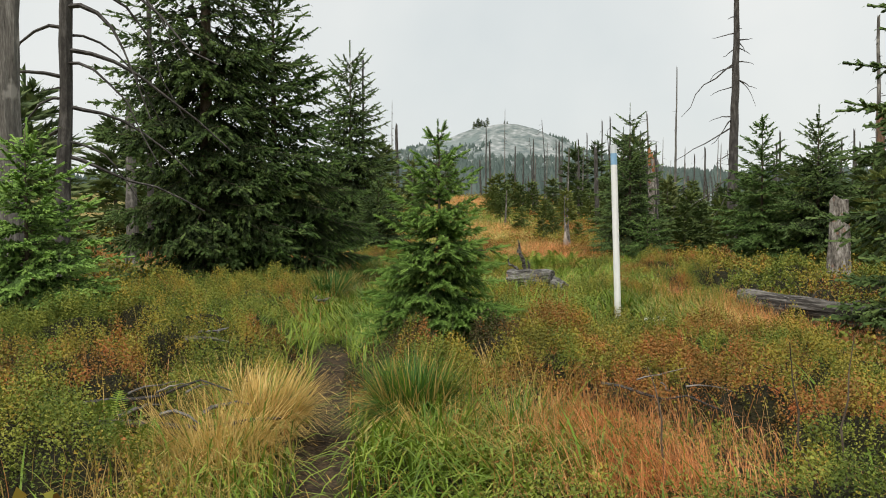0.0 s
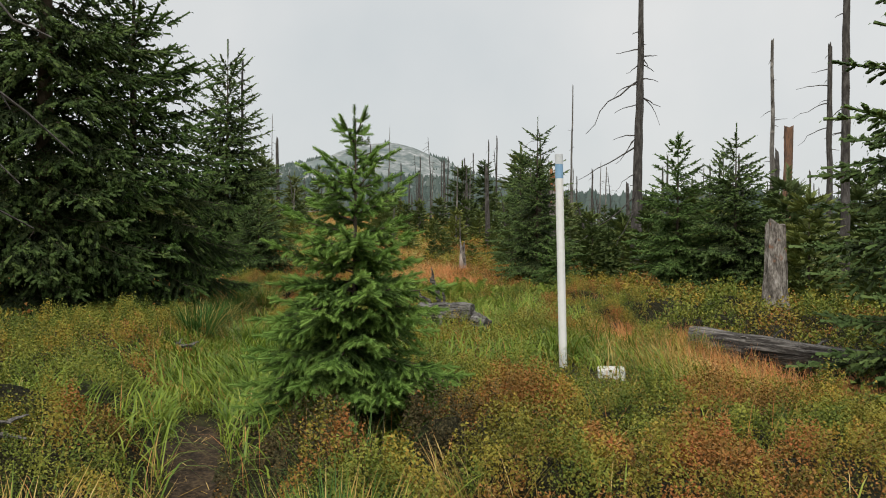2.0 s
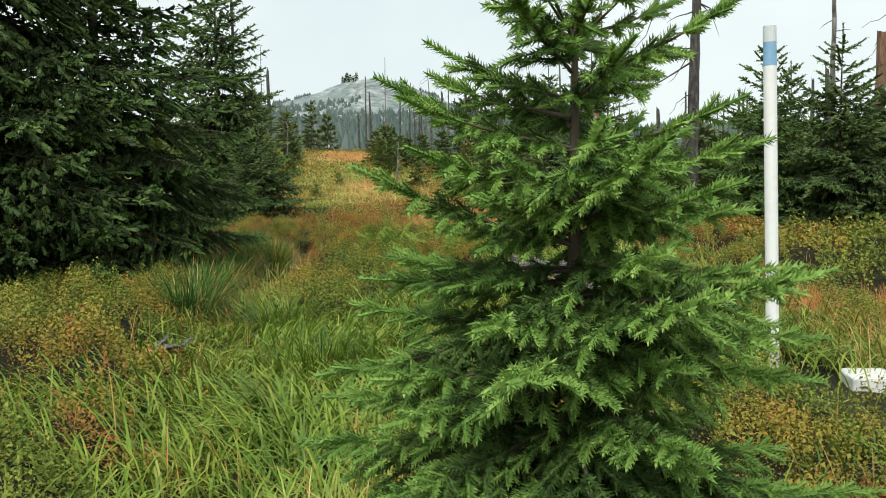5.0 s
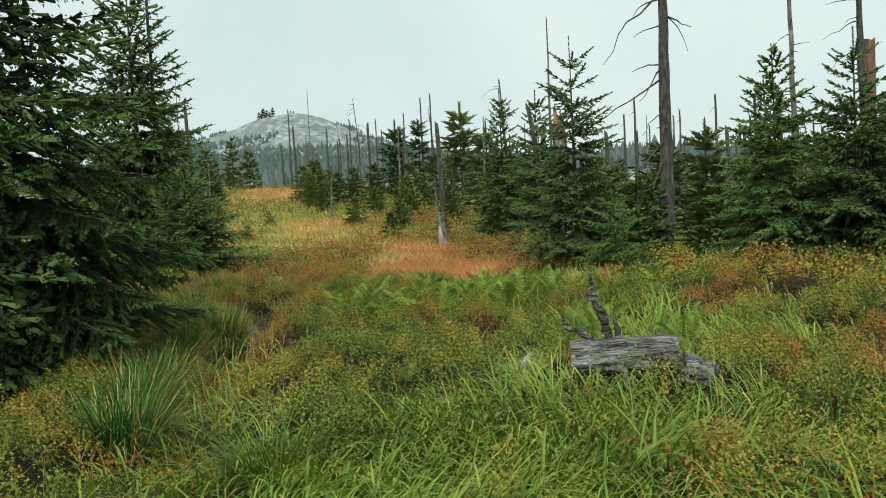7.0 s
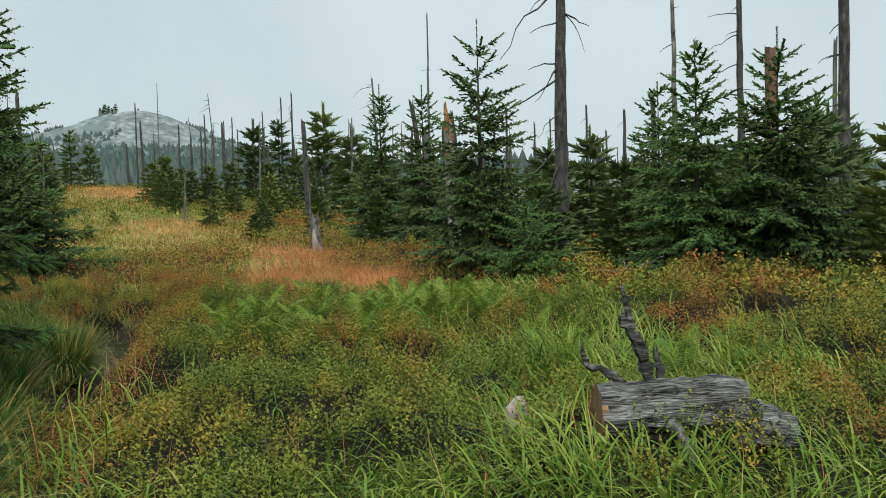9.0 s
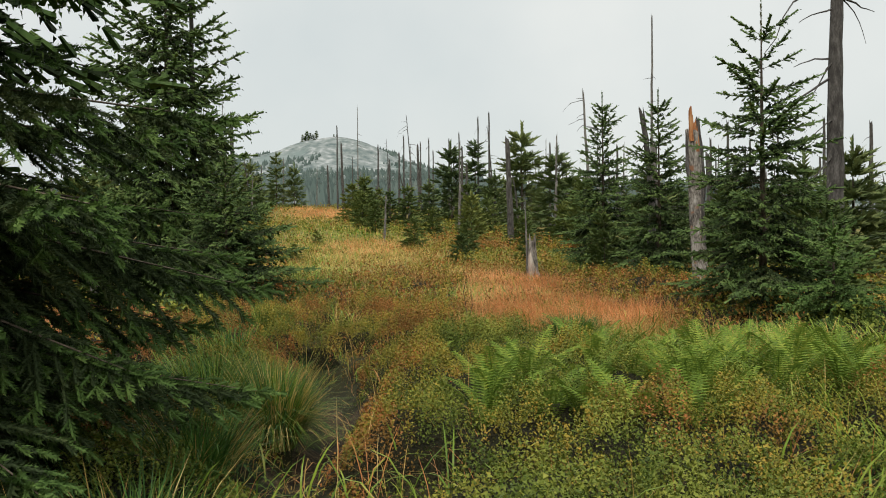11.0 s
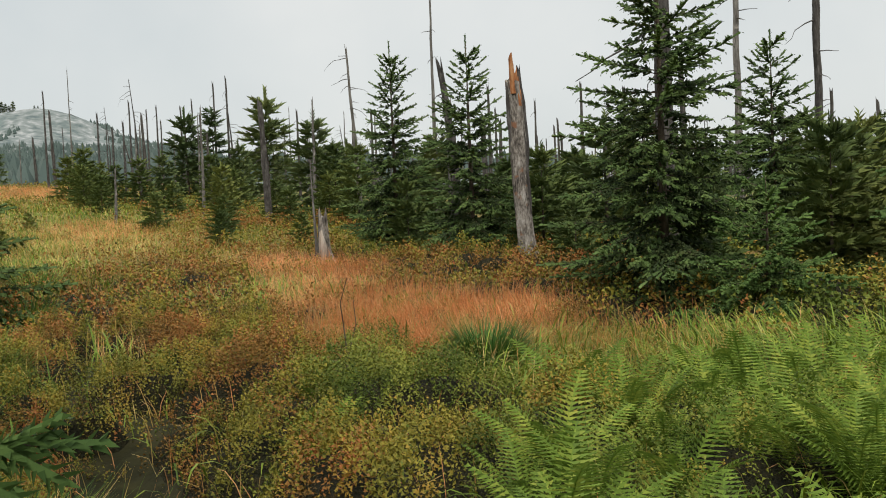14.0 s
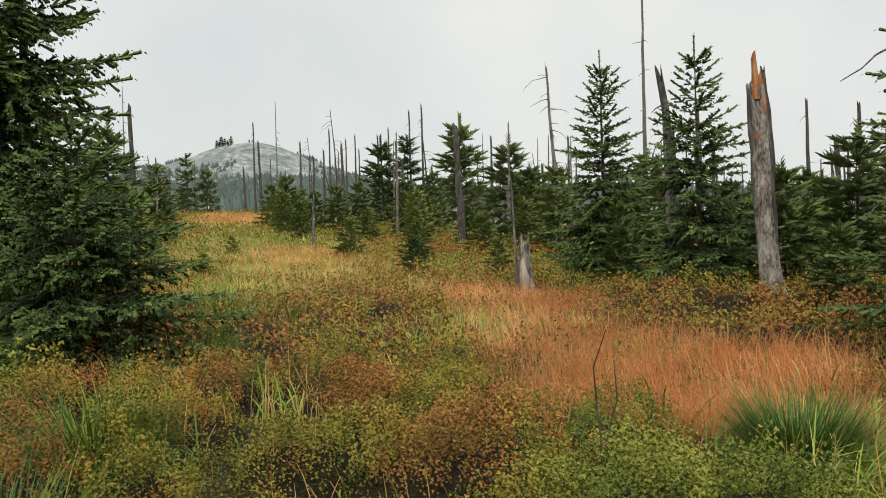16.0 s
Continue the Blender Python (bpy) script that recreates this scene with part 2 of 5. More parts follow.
GRASS_GREEN = leaf_material("green_grass_blades", [(0.05, (0.070, 0.126, 0.016)), (0.45, (0.158, 0.248, 0.028)), (0.8, (0.290, 0.355, 0.050)), (0.97, (0.460, 0.430, 0.130))], 0.5, 0.55, 0.45, 0.20)
GRASS_DARK = leaf_material("dark_rush_blades", [(0.05, (0.028, 0.075, 0.014)), (0.6, (0.068, 0.160, 0.028)), (0.95, (0.170, 0.290, 0.060))], 0.3, 0.7, 0.55, 0.18)
GRASS_STRAW = leaf_material("straw_grass_blades", [(0.05, (0.373, 0.241, 0.076)), (0.5, (0.621, 0.423, 0.132)), (0.95, (0.839, 0.641, 0.284))], 0.5, 0.7, 0.5, 0.35)
GRASS_ORANGE = leaf_material("dry_orange_grass_blades", [(0.05, (0.500, 0.180, 0.066)), (0.5, (0.790, 0.345, 0.135)), (0.95, (0.870, 0.540, 0.270))], 0.5, 0.5, 0.6, 0.40)
FERN = leaf_material("fern_fronds", [(0.05, (0.085, 0.145, 0.024)), (0.6, (0.195, 0.290, 0.045)), (0.97, (0.400, 0.430, 0.075))], 0.4, 0.6, 0.5, 0.28)
for blade in (GRASS_GREEN, GRASS_DARK):
    blade.node_tree.nodes["Principled BSDF"].inputs["Specular IOR Level"].default_value = 0.22
WOOD_GREY = surface_material("weathered_grey_wood", [(0.3, (0.040, 0.036, 0.032)), (0.5, (0.130, 0.120, 0.108)), (0.7, (0.300, 0.285, 0.260))], 6, 0.9, (3, 3, 0.35), 0.8, 0.02, 0.45, (3.2, 0.60, (0.290, 0.270, 0.245)))
WOOD_DARK = surface_material("dark_dead_bark", [(0.3, (0.019, 0.017, 0.016)), (0.5, (0.064, 0.058, 0.053)), (0.7, (0.150, 0.141, 0.131))], 7, 0.95, (2, 2, 0.6), 0.8, 0.02)
WOOD_ORANGE = surface_material("raw_orange_wood", [(0.3, (0.130, 0.050, 0.020)), (0.5, (0.330, 0.130, 0.050)), (0.7, (0.480, 0.270, 0.130))], 8, 0.85, (2.5, 2.5, 0.4), 0.6, 0.012)
WOOD_PALE = surface_material("pale_split_wood", [(0.3, (0.200, 0.130, 0.090)), (0.5, (0.400, 0.330, 0.270)), (0.7, (0.560, 0.500, 0.430))], 7, 0.85, (2.5, 2.5, 0.35), 0.6, 0.012)
LOG_BARK = surface_material("cracked_log_wood", [(0.40, (0.012, 0.011, 0.010)), (0.46, (0.085, 0.079, 0.072)), (0.54, (0.200, 0.190, 0.175)), (0.64, (0.420, 0.405, 0.380))], 9, 0.9, (0.35, 3.2, 3.2), 1.0, 0.04, 0.5)
ROT_BARK = surface_material("rotten_dark_log_wood", [(0.34, (0.012, 0.010, 0.009)), (0.48, (0.060, 0.054, 0.048)), (0.62, (0.240, 0.225, 0.205))], 5, 0.95, (0.5, 4, 4), 1.0, 0.04)
LOG_END = surface_material("cut_log_end", [(0.3, (0.150, 0.085, 0.045)), (0.55, (0.330, 0.210, 0.120)), (0.75, (0.450, 0.330, 0.220))], 14, 0.85, None, 0.5, 0.008)
BARK = surface_material("spruce_bark", [(0.3, (0.040, 0.030, 0.022)), (0.55, (0.110, 0.085, 0.062)), (0.75, (0.200, 0.170, 0.140))], 9, 0.95, (1.5, 1.5, 0.7), 0.8, 0.01)
# near-black: shade between the shrub stems is put into the colour
SHRUB_SHADE = surface_material("shrub_gap_shade", [(0.3, (0.008, 0.008, 0.004)), (0.5, (0.022, 0.022, 0.008)), (0.7, (0.060, 0.042, 0.018))], 12, 0.95, None, 1.0, 0.08, 0.6)
WOOD_PEEL = surface_material("peeling_bark", [(0.3, (0.040, 0.030, 0.024)), (0.45, (0.127, 0.082, 0.059)), (0.58, (0.233, 0.124, 0.073)), (0.7, (0.216, 0.196, 0.175))], 5, 0.9, (2.5, 2.5, 0.5), 0.8, 0.02)
SOIL = surface_material("mossy_soil", [(0.28, (0.010, 0.008, 0.005)), (0.45, (0.020, 0.020, 0.008)), (0.6, (0.040, 0.038, 0.013)), (0.75, (0.070, 0.046, 0.020))], 1.4, 0.95, None, 0.9, 0.05, 0.5)
MOOR = surface_material("autumn_moorland", [(0.30, (0.060, 0.070, 0.024)), (0.42, (0.120, 0.125, 0.036)), (0.50, (0.200, 0.180, 0.055)), (0.60, (0.280, 0.180, 0.058)), (0.72, (0.260, 0.115, 0.045))], 0.6, 0.95, None, 1.0, 0.3, 0.45)
MUD = surface_material("bare_peaty_trail", [(0.3, (0.010, 0.007, 0.004)), (0.45, (0.035, 0.024, 0.014)), (0.55, (0.080, 0.054, 0.030)), (0.72, (0.170, 0.120, 0.068))], 9, 0.9, None, 1.0, 0.05, 0.55)
PEAT = surface_material("dark_red_brown_peat", [(0.3, (0.016, 0.008, 0.005)), (0.5, (0.065, 0.030, 0.018)), (0.7, (0.150, 0.075, 0.045))], 16, 0.95, None, 1.0, 0.06, 0.6)
# pale blue-grey: the haze of distance is mixed into the needle colour
HAZY_WOOD = leaf_material("hazed_pine_needles", [(0.1, (0.075, 0.105, 0.095)), (0.6, (0.105, 0.140, 0.125)), (0.95, (0.150, 0.180, 0.160))], 30, 0.5, 0.8, 0.05)
WOOD_BLOTCH = surface_material("blotchy_flaking_grey_wood", [(0.36, (0.035, 0.030, 0.026)), (0.45, (0.120, 0.105, 0.090)), (0.54, (0.260, 0.235, 0.205)), (0.64, (0.420, 0.395, 0.360))], 4, 0.9, (2.2, 2.2, 0.8), 1.0, 0.03, 0.45, (5, 0.62, (0.240, 0.120, 0.070)))
WHITE_PAINT = surface_material("chalky_white_paint", [(0.25, (0.73, 0.73, 0.71)), (0.5, (0.83, 0.83, 0.82)), (0.8, (0.86, 0.86, 0.85))], 6, 0.6, None, 0.15, 0.003)
GREY_PAINT = surface_material("dull_white_cap_paint", [(0.3, (0.55, 0.58, 0.60)), (0.7, (0.68, 0.71, 0.72))], 9, 0.6, None, 0.1, 0.003)
BLUE_PAINT = surface_material("pale_blue_paint", [(0.3, (0.200, 0.370, 0.560)), (0.7, (0.280, 0.460, 0.650))], 9, 0.6, None, 0.1, 0.003)
STONE_PAINT = surface_material("white_painted_granite", [(0.3, (0.62, 0.62, 0.60)), (0.42, (0.77, 0.77, 0.76)), (0.7, (0.83, 0.83, 0.83))], 7, 0.8, None, 0.35, 0.006, 0.4)
BLACK_PAINT = surface_material("faded_black_paint", [(0.3, (0.03, 0.03, 0.035)), (0.7, (0.10, 0.10, 0.11))], 20, 0.8)
# granite grey, its bluish tint is distance haze put into the base colour
ROCK = surface_material("hazed_granite_scree", [(0.36, (0.10, 0.13, 0.13)), (0.47, (0.17, 0.20, 0.19)), (0.56, (0.25, 0.27, 0.265)), (0.66, (0.42, 0.43, 0.42))], 0.03, 0.95, None, 0.6, 3.0, 0.6,
                        (0.013, 0.56, (0.16, 0.20, 0.19)))

# ---- ground ----
def spread_out(inner, outer, fine, grow):
    """Grid lines: fine steps out to inner, ever wider ones to outer."""
    line, step = [0.0], fine
    while line[-1] < outer:
        if line[-1] > inner:
            step *= grow
        line.append(line[-1] + step)
    return np.array(line)


gx = spread_out(5, 2500, 0.2, 1.12)
gx = np.concatenate([-gx[:0:-1], gx])
gy = np.concatenate([-spread_out(1, 600, 0.25, 1.2)[:0:-1], spread_out(27, 2800, 0.2, 1.05)])
GX, GY = np.meshgrid(gx, gy)
ground_v = np.stack([GX, GY, height(GX, GY)], -1).reshape(-1, 3)
nx, ny = len(gx), len(gy)
cell = (np.arange(ny - 1)[:, None] * nx + np.arange(nx - 1)[None]).ravel()
ground_f = np.stack([cell, cell + 1, cell + 1 + nx, cell + nx], -1)
ground_me = mesh_of("ground", ground_v, ground_f, SOIL, True)
ground_me.materials.append(MUD)
mid = ground_v[ground_f].mean(1)
bare = (np.abs(mid[:, 0] - trail(mid[:, 1])) < 0.17 + 0.2 * (wave(mid[:, 0], mid[:, 1], 0.4, 2) - 0.5)) & ((mid[:, 1] < 8.8) | ((mid[:, 1] > 17.2) & (mid[:, 1] < 19.3))) & (mid[:, 1] > -5)
hollow = blob(mid[:, 0], mid[:, 1], -0.7, 25.1, 0.75, 0.6) > 0.4
ground_me.materials.append(MOOR)
ground_me.materials.append(PEAT)
slope = (mid[:, 1] > 29 + 5 * wave(mid[:, 0], mid[:, 1], 1.5, 9)) | (mid[:, 1] < 1.2 + 1.6 * wave(mid[:, 0], mid[:, 1], 1.2, 15)) | (np.abs(mid[:, 0] - 1) > 6 + 3 * wave(mid[:, 0], mid[:, 1], 1.5, 16))
ground_me.polygons.foreach_set("material_index", np.where(hollow, 3, np.where(bare & (mid[:, 1] < 8.8), 1, np.where(slope, 2, bare.astype(int)))).astype(np.int32))
tagged(new("ground", ground_me), "boggy moorland ground with moss and a bare peaty footpath", "ground", kind="structure")

# ---- the far hill ----
hr, ha = np.meshgrid(np.concatenate([np.linspace(0, 260, 70), np.linspace(280, 1200, 24)]), np.linspace(0, 2 * np.pi, 161)[:-1])
hill_x = 42 + hr * np.cos(ha)
hill_y = 930 + hr * np.sin(ha)


def hill_height(x, y):
    far = np.hypot(x - 42, y - 930)
    z = np.interp(far, [0, 14, 35, 60, 90, 130, 200, 300, 500, 800, 1200], [109.5, 108.8, 103, 92, 78, 64, 46, 31, 16, 5, -25])
    z = z + (wave(x, y, 22, 4) - 0.5) * 5 * np.clip(far / 60, 0, 1) + (wave(x, y, 7, 6) - 0.5) * 1.8 * np.clip(far / 30, 0, 1)
    return z + 8 * blob(x, y, -75, 930, 60, 90)


hill_z = hill_height(hill_x, hill_y)
rows, cols = hr.shape
i0 = (np.arange(rows)[:, None] * cols + np.arange(cols - 1)[None]).ravel()
i1 = (((np.arange(rows) + 1) % rows)[:, None] * cols + np.arange(cols - 1)[None]).ravel()
hill_me = mesh_of("hill", np.stack([hill_x, hill_y, hill_z], -1).reshape(-1, 3), np.stack([i0, i0 + 1, i1 + 1, i1], -1), ROCK, True)
tagged(new("backdrop", hill_me), "distant bare hill of pale grey granite boulders with bluish haze in the colour", "hill", kind="structure")

# dwarf pines and low woods on the hill's flanks
hw = np.random.default_rng(88)
px, py = hw.uniform(-450, 500, 30000), hw.uniform(280, 930, 30000)
far = np.hypot(px - 42, py - 930)
grown = (wave(px, py, 34, 90) * 0.7 + wave(px, py, 11, 91) * 0.3 + np.clip((far - 40) / 220, 0, 0.8) + 0.12 * (px < 20) > 0.78) & (far > 34)
px, py = px[grown], py[grown]
cone = np.array([(0.42 * math.cos(1.257 * k), 0.42 * math.sin(1.257 * k), 0.0) for k in range(5)] + [(0, 0, 1.0)])
cone_f = np.array([(k, (k + 1) % 5, 5) for k in range(5)])
size = hw.uniform(2.0, 5.5, len(px)) * np.interp(np.hypot(px - 42, py - 930), [100, 260], [1.0, 2.0])
pine_v = np.stack([px, py, hill_height(px, py) - 0.3], -1)[:, None] + cone[None] * size[:, None, None]
pine_f = (cone_f[None] + (np.arange(len(px)) * 6)[:, None, None]).reshape(-1, 3)
tagged(new("dwarf_pines", mesh_of("dwarf_pines", pine_v.reshape(-1, 3), pine_f, HAZY_WOOD)), "dwarf pines in patches on the far hill, hazed blue-grey", "dwarf pine", kind="stuff")

# ---- spruces ----
def finger(needles, seed, sides, core, rings, long=0.11, wide=0.024):
    """One needle-clad shoot of unit length: a thin twig with short needles set spirally round it, like a blunt finger."""
    r = np.random.default_rng(seed)
    v, f = [], []
    for s, rad in rings:
        v += [(rad * core * 1.2 * math.sin(6.283 * k / sides), s, rad * core * 0.85 * math.cos(6.283 * k / sides)) for k in range(sides)]
    v.append((0, rings[-1][0] + 0.05, 0))
    for k in range(sides):
        k2 = (k + 1) % sides
        for o in range(0, sides * (len(rings) - 1), sides):
            f += [[o + k, o + k2, o + sides + k2], [o + k, o + sides + k2, o + sides + k]]
        f.append([len(v) - 1 - sides + k, len(v) - 1 - sides + k2, len(v) - 1])
    for k in range(needles):
        s = 0.02 + 0.96 * k / needles
        a = 2.4 * k + r.normal(0, 0.3)
        out = np.array([1.1 * np.sin(a), 0, 0.9 * np.cos(a)])
        b = np.array([0, s, 0]) + out * core * 0.6
        tip = b + out * long * r.uniform(0.8, 1.2) * (1.0 if s < 0.8 else 0.7) + np.array([0, long * r.uniform(0.5, 0.9), 0])
        w = np.cross(out, [0, 1, 0]) * wide + np.array([0, wide * 0.8, 0])
        n = len(v)
        v += [b - w, b + w, tip]
        f.append([n, n + 1, n + 2])
    return np.array(v), np.array(f)


def shoot_mid(blades=9, seed=2, length=0.42, wide=0.085):
    r = np.random.default_rng(seed)
    v, f = [], []
    for k in range(blades):
        s = 0.0 + 0.8 * k / blades
        a = (-1 if k % 2 else 1) * r.uniform(0.5, 1.9)
        out = np.array([np.sin(a), 0, np.cos(a)])
        tip = np.array([0, s, 0]) + out * length * 0.62 * r.uniform(0.8, 1.2) + np.array([0, length * 0.8, 0])
        b = np.array([0, s, 0])
        w = np.array([0, wide, 0]) + np.cross(out, [0, 1, 0]) * wide * 0.5
        v += [b - w, b + w, tip]
        f.append([3 * k, 3 * k + 1, 3 * k + 2])
    return np.array(v), np.array(f)


BRUSH = ((0.0, 0.7), (0.95, 0.6))
SHOOT = {"fine": finger(42, 1, 3, 0.10, BRUSH, 0.205, 0.036), "semi": finger(26, 4, 3, 0.10, BRUSH, 0.22, 0.045), "mid": finger(5, 2, 3, 0.12, ((0.0, 0.5), (0.65, 1.0)), 0.16, 0.05), "far": shoot_mid(5, 3, 0.62, 0.17)}


def boughs(tall, wide, shoot, seed, first=0.05, gap=0.16, count=6, droop=0.25, thin=1.0, power=0.85, twig_step=1.0, limit=99.0, spread_top=1.5, sparse_above=2.0, toss=0.10, hang=0.3, near=None, rises=(0.0, 0.35, 0.6)):
    """The boughs of a spruce, each a flat spray of twigs: its wood line, its shoots (origin, direction, up, size), its length,
    which shoots are this year's, and whether it is one of those near the path (near: up to which height; they face +x)."""
    r = np.random.default_rng(seed)
    out = []
    z = tall * first
    z_up = np.array([0, 0, 1.0])
    while z < tall * 0.94:
        rel = z / tall
        n = count if rel < 0.7 else max(4, count - 3)
        turn = r.uniform(0, 6.28)
        for k in range(n):
            a = turn + 6.283 * k / n + r.normal(0, 0.22)
            length = wide * (1 - rel) ** power * r.uniform(0.62, 1.12) + 0.05 * min(1, tall / 3)
            length = min(length, limit * r.uniform(0.88, 1.0))
            if rel < 0.12:
                length *= r.uniform(0.7, 1.0)
            close = near is not None and z < near and np.cos(a) > 0.6
            sh = shoot * 0.48 if close else shoot
            rise = np.interp(rel, [0, 0.4, 0.75, 1], [-droop, rises[0] - droop * 0.3, rises[1], rises[2]]) + r.normal(0, 0.09)
            flat = np.array([np.cos(a), np.sin(a), 0])
            u = np.linspace(0, 1, 7)
            sag = -droop * 0.5 * length * u ** 1.5 * (1 - rel) + 0.36 * droop * length * u ** 3.5
            line = z_up * (z + r.normal(0, gap * 0.45)) + flat * (u * length * np.cos(rise))[:, None] + z_up * (u * length * np.sin(rise) + sag)[:, None]
            side = np.array([-flat[1], flat[0], 0])
            tilt = r.normal(0, 0.25)
            side = side * np.cos(tilt) + z_up * np.sin(tilt)
            o, d, w, s, new_growth = [], [], [], [], []

            def add(pos, way, size, fresh):
                o.append(pos)
                d.append(way)
                w.append([r.normal(0, 0.2), r.normal(0, 0.2), 1])
                s.append(size)
                new_growth.append(fresh)

            steps = max(2, int(length / (sh * 0.78 * twig_step)))
            for j in range(steps):
                if r.random() > thin or (rel > sparse_above and r.random() < 0.6):
                    continue
                q = min(1.0, 0.10 + 0.90 * (j + r.random() * 0.6) / steps)
                p = np.array([np.interp(q, u, line[:, c]) for c in range(3)])
                fwd = line[min(6, int(q * 6) + 1)] - line[min(5, int(q * 6))]
                fwd /= np.linalg.norm(fwd) + 1e-9
                for lift in (0.15, 0.5):
                    add(p, fwd + z_up * lift + side * r.normal(0, 0.35), sh * r.uniform(0.8, 1.1), q > 0.7)
                for sgn in (-1, 1):
                    tl = max(sh * 0.8, 0.52 * length * (1 - q) ** 0.7) * r.uniform(0.65, 1.1)
                    way = fwd * r.uniform(0.65, 0.95) + side * sgn * r.uniform(0.6, 0.95) + z_up * r.normal(-0.04 - hang * 0.3, toss)
                    way /= np.linalg.norm(way)
                    across = np.cross(way, z_up)
                    m = max(1, int(tl / (sh * 0.74)))
                    for i in range(m):
                        run = tl * i / m
                        pos = p + way * run - z_up * hang * 0.5 * run * run / (tl + 0.01)
                        last = i == m - 1
                        add(pos, way + r.normal(0, 0.08, 3) - z_up * hang * (0.25 + 0.5 * i / m), sh * r.uniform(0.9, 1.25), last)
                        if m > 1:
                            for sg in (-1, 1):
                                if r.random() < 0.62:
                                    add(pos, way * 0.75 + across * sg * r.uniform(0.5, 0.9) + z_up * r.normal(-0.08 - hang * 0.6, 0.12), sh * r.uniform(0.65, 1.0), i >= m - 2 and r.random() < 0.8)
            if len(o) < 6:
                continue
            for q in (0.76, 0.84, 0.92):
                add(np.array([np.interp(q, u, line[:, c]) for c in range(3)]), line[-1] - line[-2], sh, True)
            add(line[-1], line[-1] - line[-2], sh * 1.2, True)
            out.append((line, np.array(o), np.array(d), np.array(w), np.array(s), length, np.array(new_growth), close))
        z += gap * np.interp(rel, [0, 0.55, 1], [1.0, 1.1, spread_top]) * r.uniform(0.8, 1.2)
    return out


def spruce(tall, wide, shoot, level, seed, needles, label, group="", place=None, each_bough=False, tips=None, trunk_width=None, turn=None, **how):
    """A spruce with its trunk, boughs, older needles and new shoots, standing at place (x, y)."""
    tree = new("spruce_tree")
    tree.empty_display_size = 0.3
    r = np.random.default_rng(seed + 500)
    tw = trunk_width or tall * 0.013 + 0.008
    zs = np.linspace(-0.15, tall, 12)
    bend = r.normal(0, 0.006 * tall, 2)
    line = np.stack([bend[0] * np.sin(zs / tall * 2.5), bend[1] * np.sin(zs / tall * 2.1), zs], -1)
    v, f = tube(line, np.clip(tw * (1 - zs / tall * 0.97), 0.004, None), 7 if level != "far" else 5, 0.12, seed)
    part("trunk", mesh_of("trunk", v, f, BARK, True), tree)
    tmpl, tf = SHOOT[level]
    all_b = boughs(tall, wide, shoot, seed, **how)

    def clad(name, pieces, material, parent, shape=(tmpl, tf), pick=None):
        """Shoots as one part; pick: 1 this year's alone, 0 the older ones alone."""
        rows = [[b[i] if pick is None else b[i][b[6] == bool(pick)] for i in (1, 2, 3, 4)] for b in pieces]
        cols = [np.concatenate(c) for c in zip(*rows)]
        if len(cols[0]):
            sv, sf = scatter(*shape, *cols)
            ob = part(name, mesh_of(name, sv, sf, material), parent)
            if name == "new_growth":
                tagged(ob, kind="stuff")

    top_z = tall - np.linspace(-0.02, 0.26, 5) * min(1.5, tall / 2)
    lead = (None, np.stack([np.zeros(5), np.zeros(5), top_z], -1), np.tile([[0.05, 0.02, 1.0]], (5, 1)), np.tile([[0.0, 1, 0.1]], (5, 1)), np.full(5, shoot), 0.0, np.full(5, tips is not None), False)
    if each_bough:
        for b in all_b:
            wv, wf = tube(b[0], np.linspace(0.004 + b[5] * 0.005, 0.0015, 7), 5, 0, 0, False)
            bough = part("bough", mesh_of("bough", wv, wf, BARK, True), tree)
            clad("needles", [b], needles, bough, pick=0)
            clad("new_growth", [b], tips, bough, pick=1)
        clad("leader", [lead], needles, tree)
    else:
        if level != "far":
            wood = joined([tube(b[0][::3], np.linspace(0.003 + b[5] * 0.005, 0.002, 3), 3, 0, 0, False) for b in all_b])
            tagged(part("branchwood", mesh_of("branchwood", wood[0], wood[1], BARK), tree), kind="stuff")
        for b in [b for b in all_b if b[7]]:
            clad("bough", [b], needles, tree, SHOOT["semi"], 0)
            clad("new_growth", [b], tips, tree, SHOOT["semi"], 1)
        rest = [b for b in all_b if not b[7]] + [lead]
        clad("crown", rest, needles, tree, pick=None if tips is None else 0)
        if tips is not None:
            clad("new_growth", rest, tips, tree, pick=1)
    if place:
        tree.matrix_basis = pose(place[0], place[1], at_ground(*place) - 0.02, 0, 0, r.uniform(0, 360) if turn is None else turn)
    return tagged(tree, label, "spruce", group)


# the young tree beside the trail
spruce(2.06, 0.86, 0.068, "fine", 27, NEEDLE_FRESH, "young bright green spruce beside the footpath", place=(0.2, 7.85), each_bough=True, tips=NEEDLE_TIP, first=0.03, gap=0.1, count=9, droop=0.22, power=0.78, spread_top=2.0, toss=0.1, limit=0.74, hang=0.42, twig_step=1.25, thin=0.93)
# the tall old trees left of the trail
spruce(10.5, 2.5, 0.17, "mid", 12, NEEDLE_DARK, "tall dark old spruce with drooping boughs", place=(-4.1, 15.0), tips=NEEDLE, first=0.012, gap=0.24, count=9, droop=0.40, power=0.6, trunk_width=0.16, limit=1.9, sparse_above=0.42, thin=0.9, hang=0.55, twig_step=1.15)
spruce(6.0, 2.7, 0.175, "mid", 24, NEEDLE_DARK, "dense old spruce leaning its boughs over the path", place=(-3.22, 16.3), tips=NEEDLE_FRESH, first=0.03, gap=0.23, count=9, droop=0.28, power=0.9, trunk_width=0.11, limit=2.08, turn=0, near=2.2, thin=0.85, hang=0.4, twig_step=1.3)
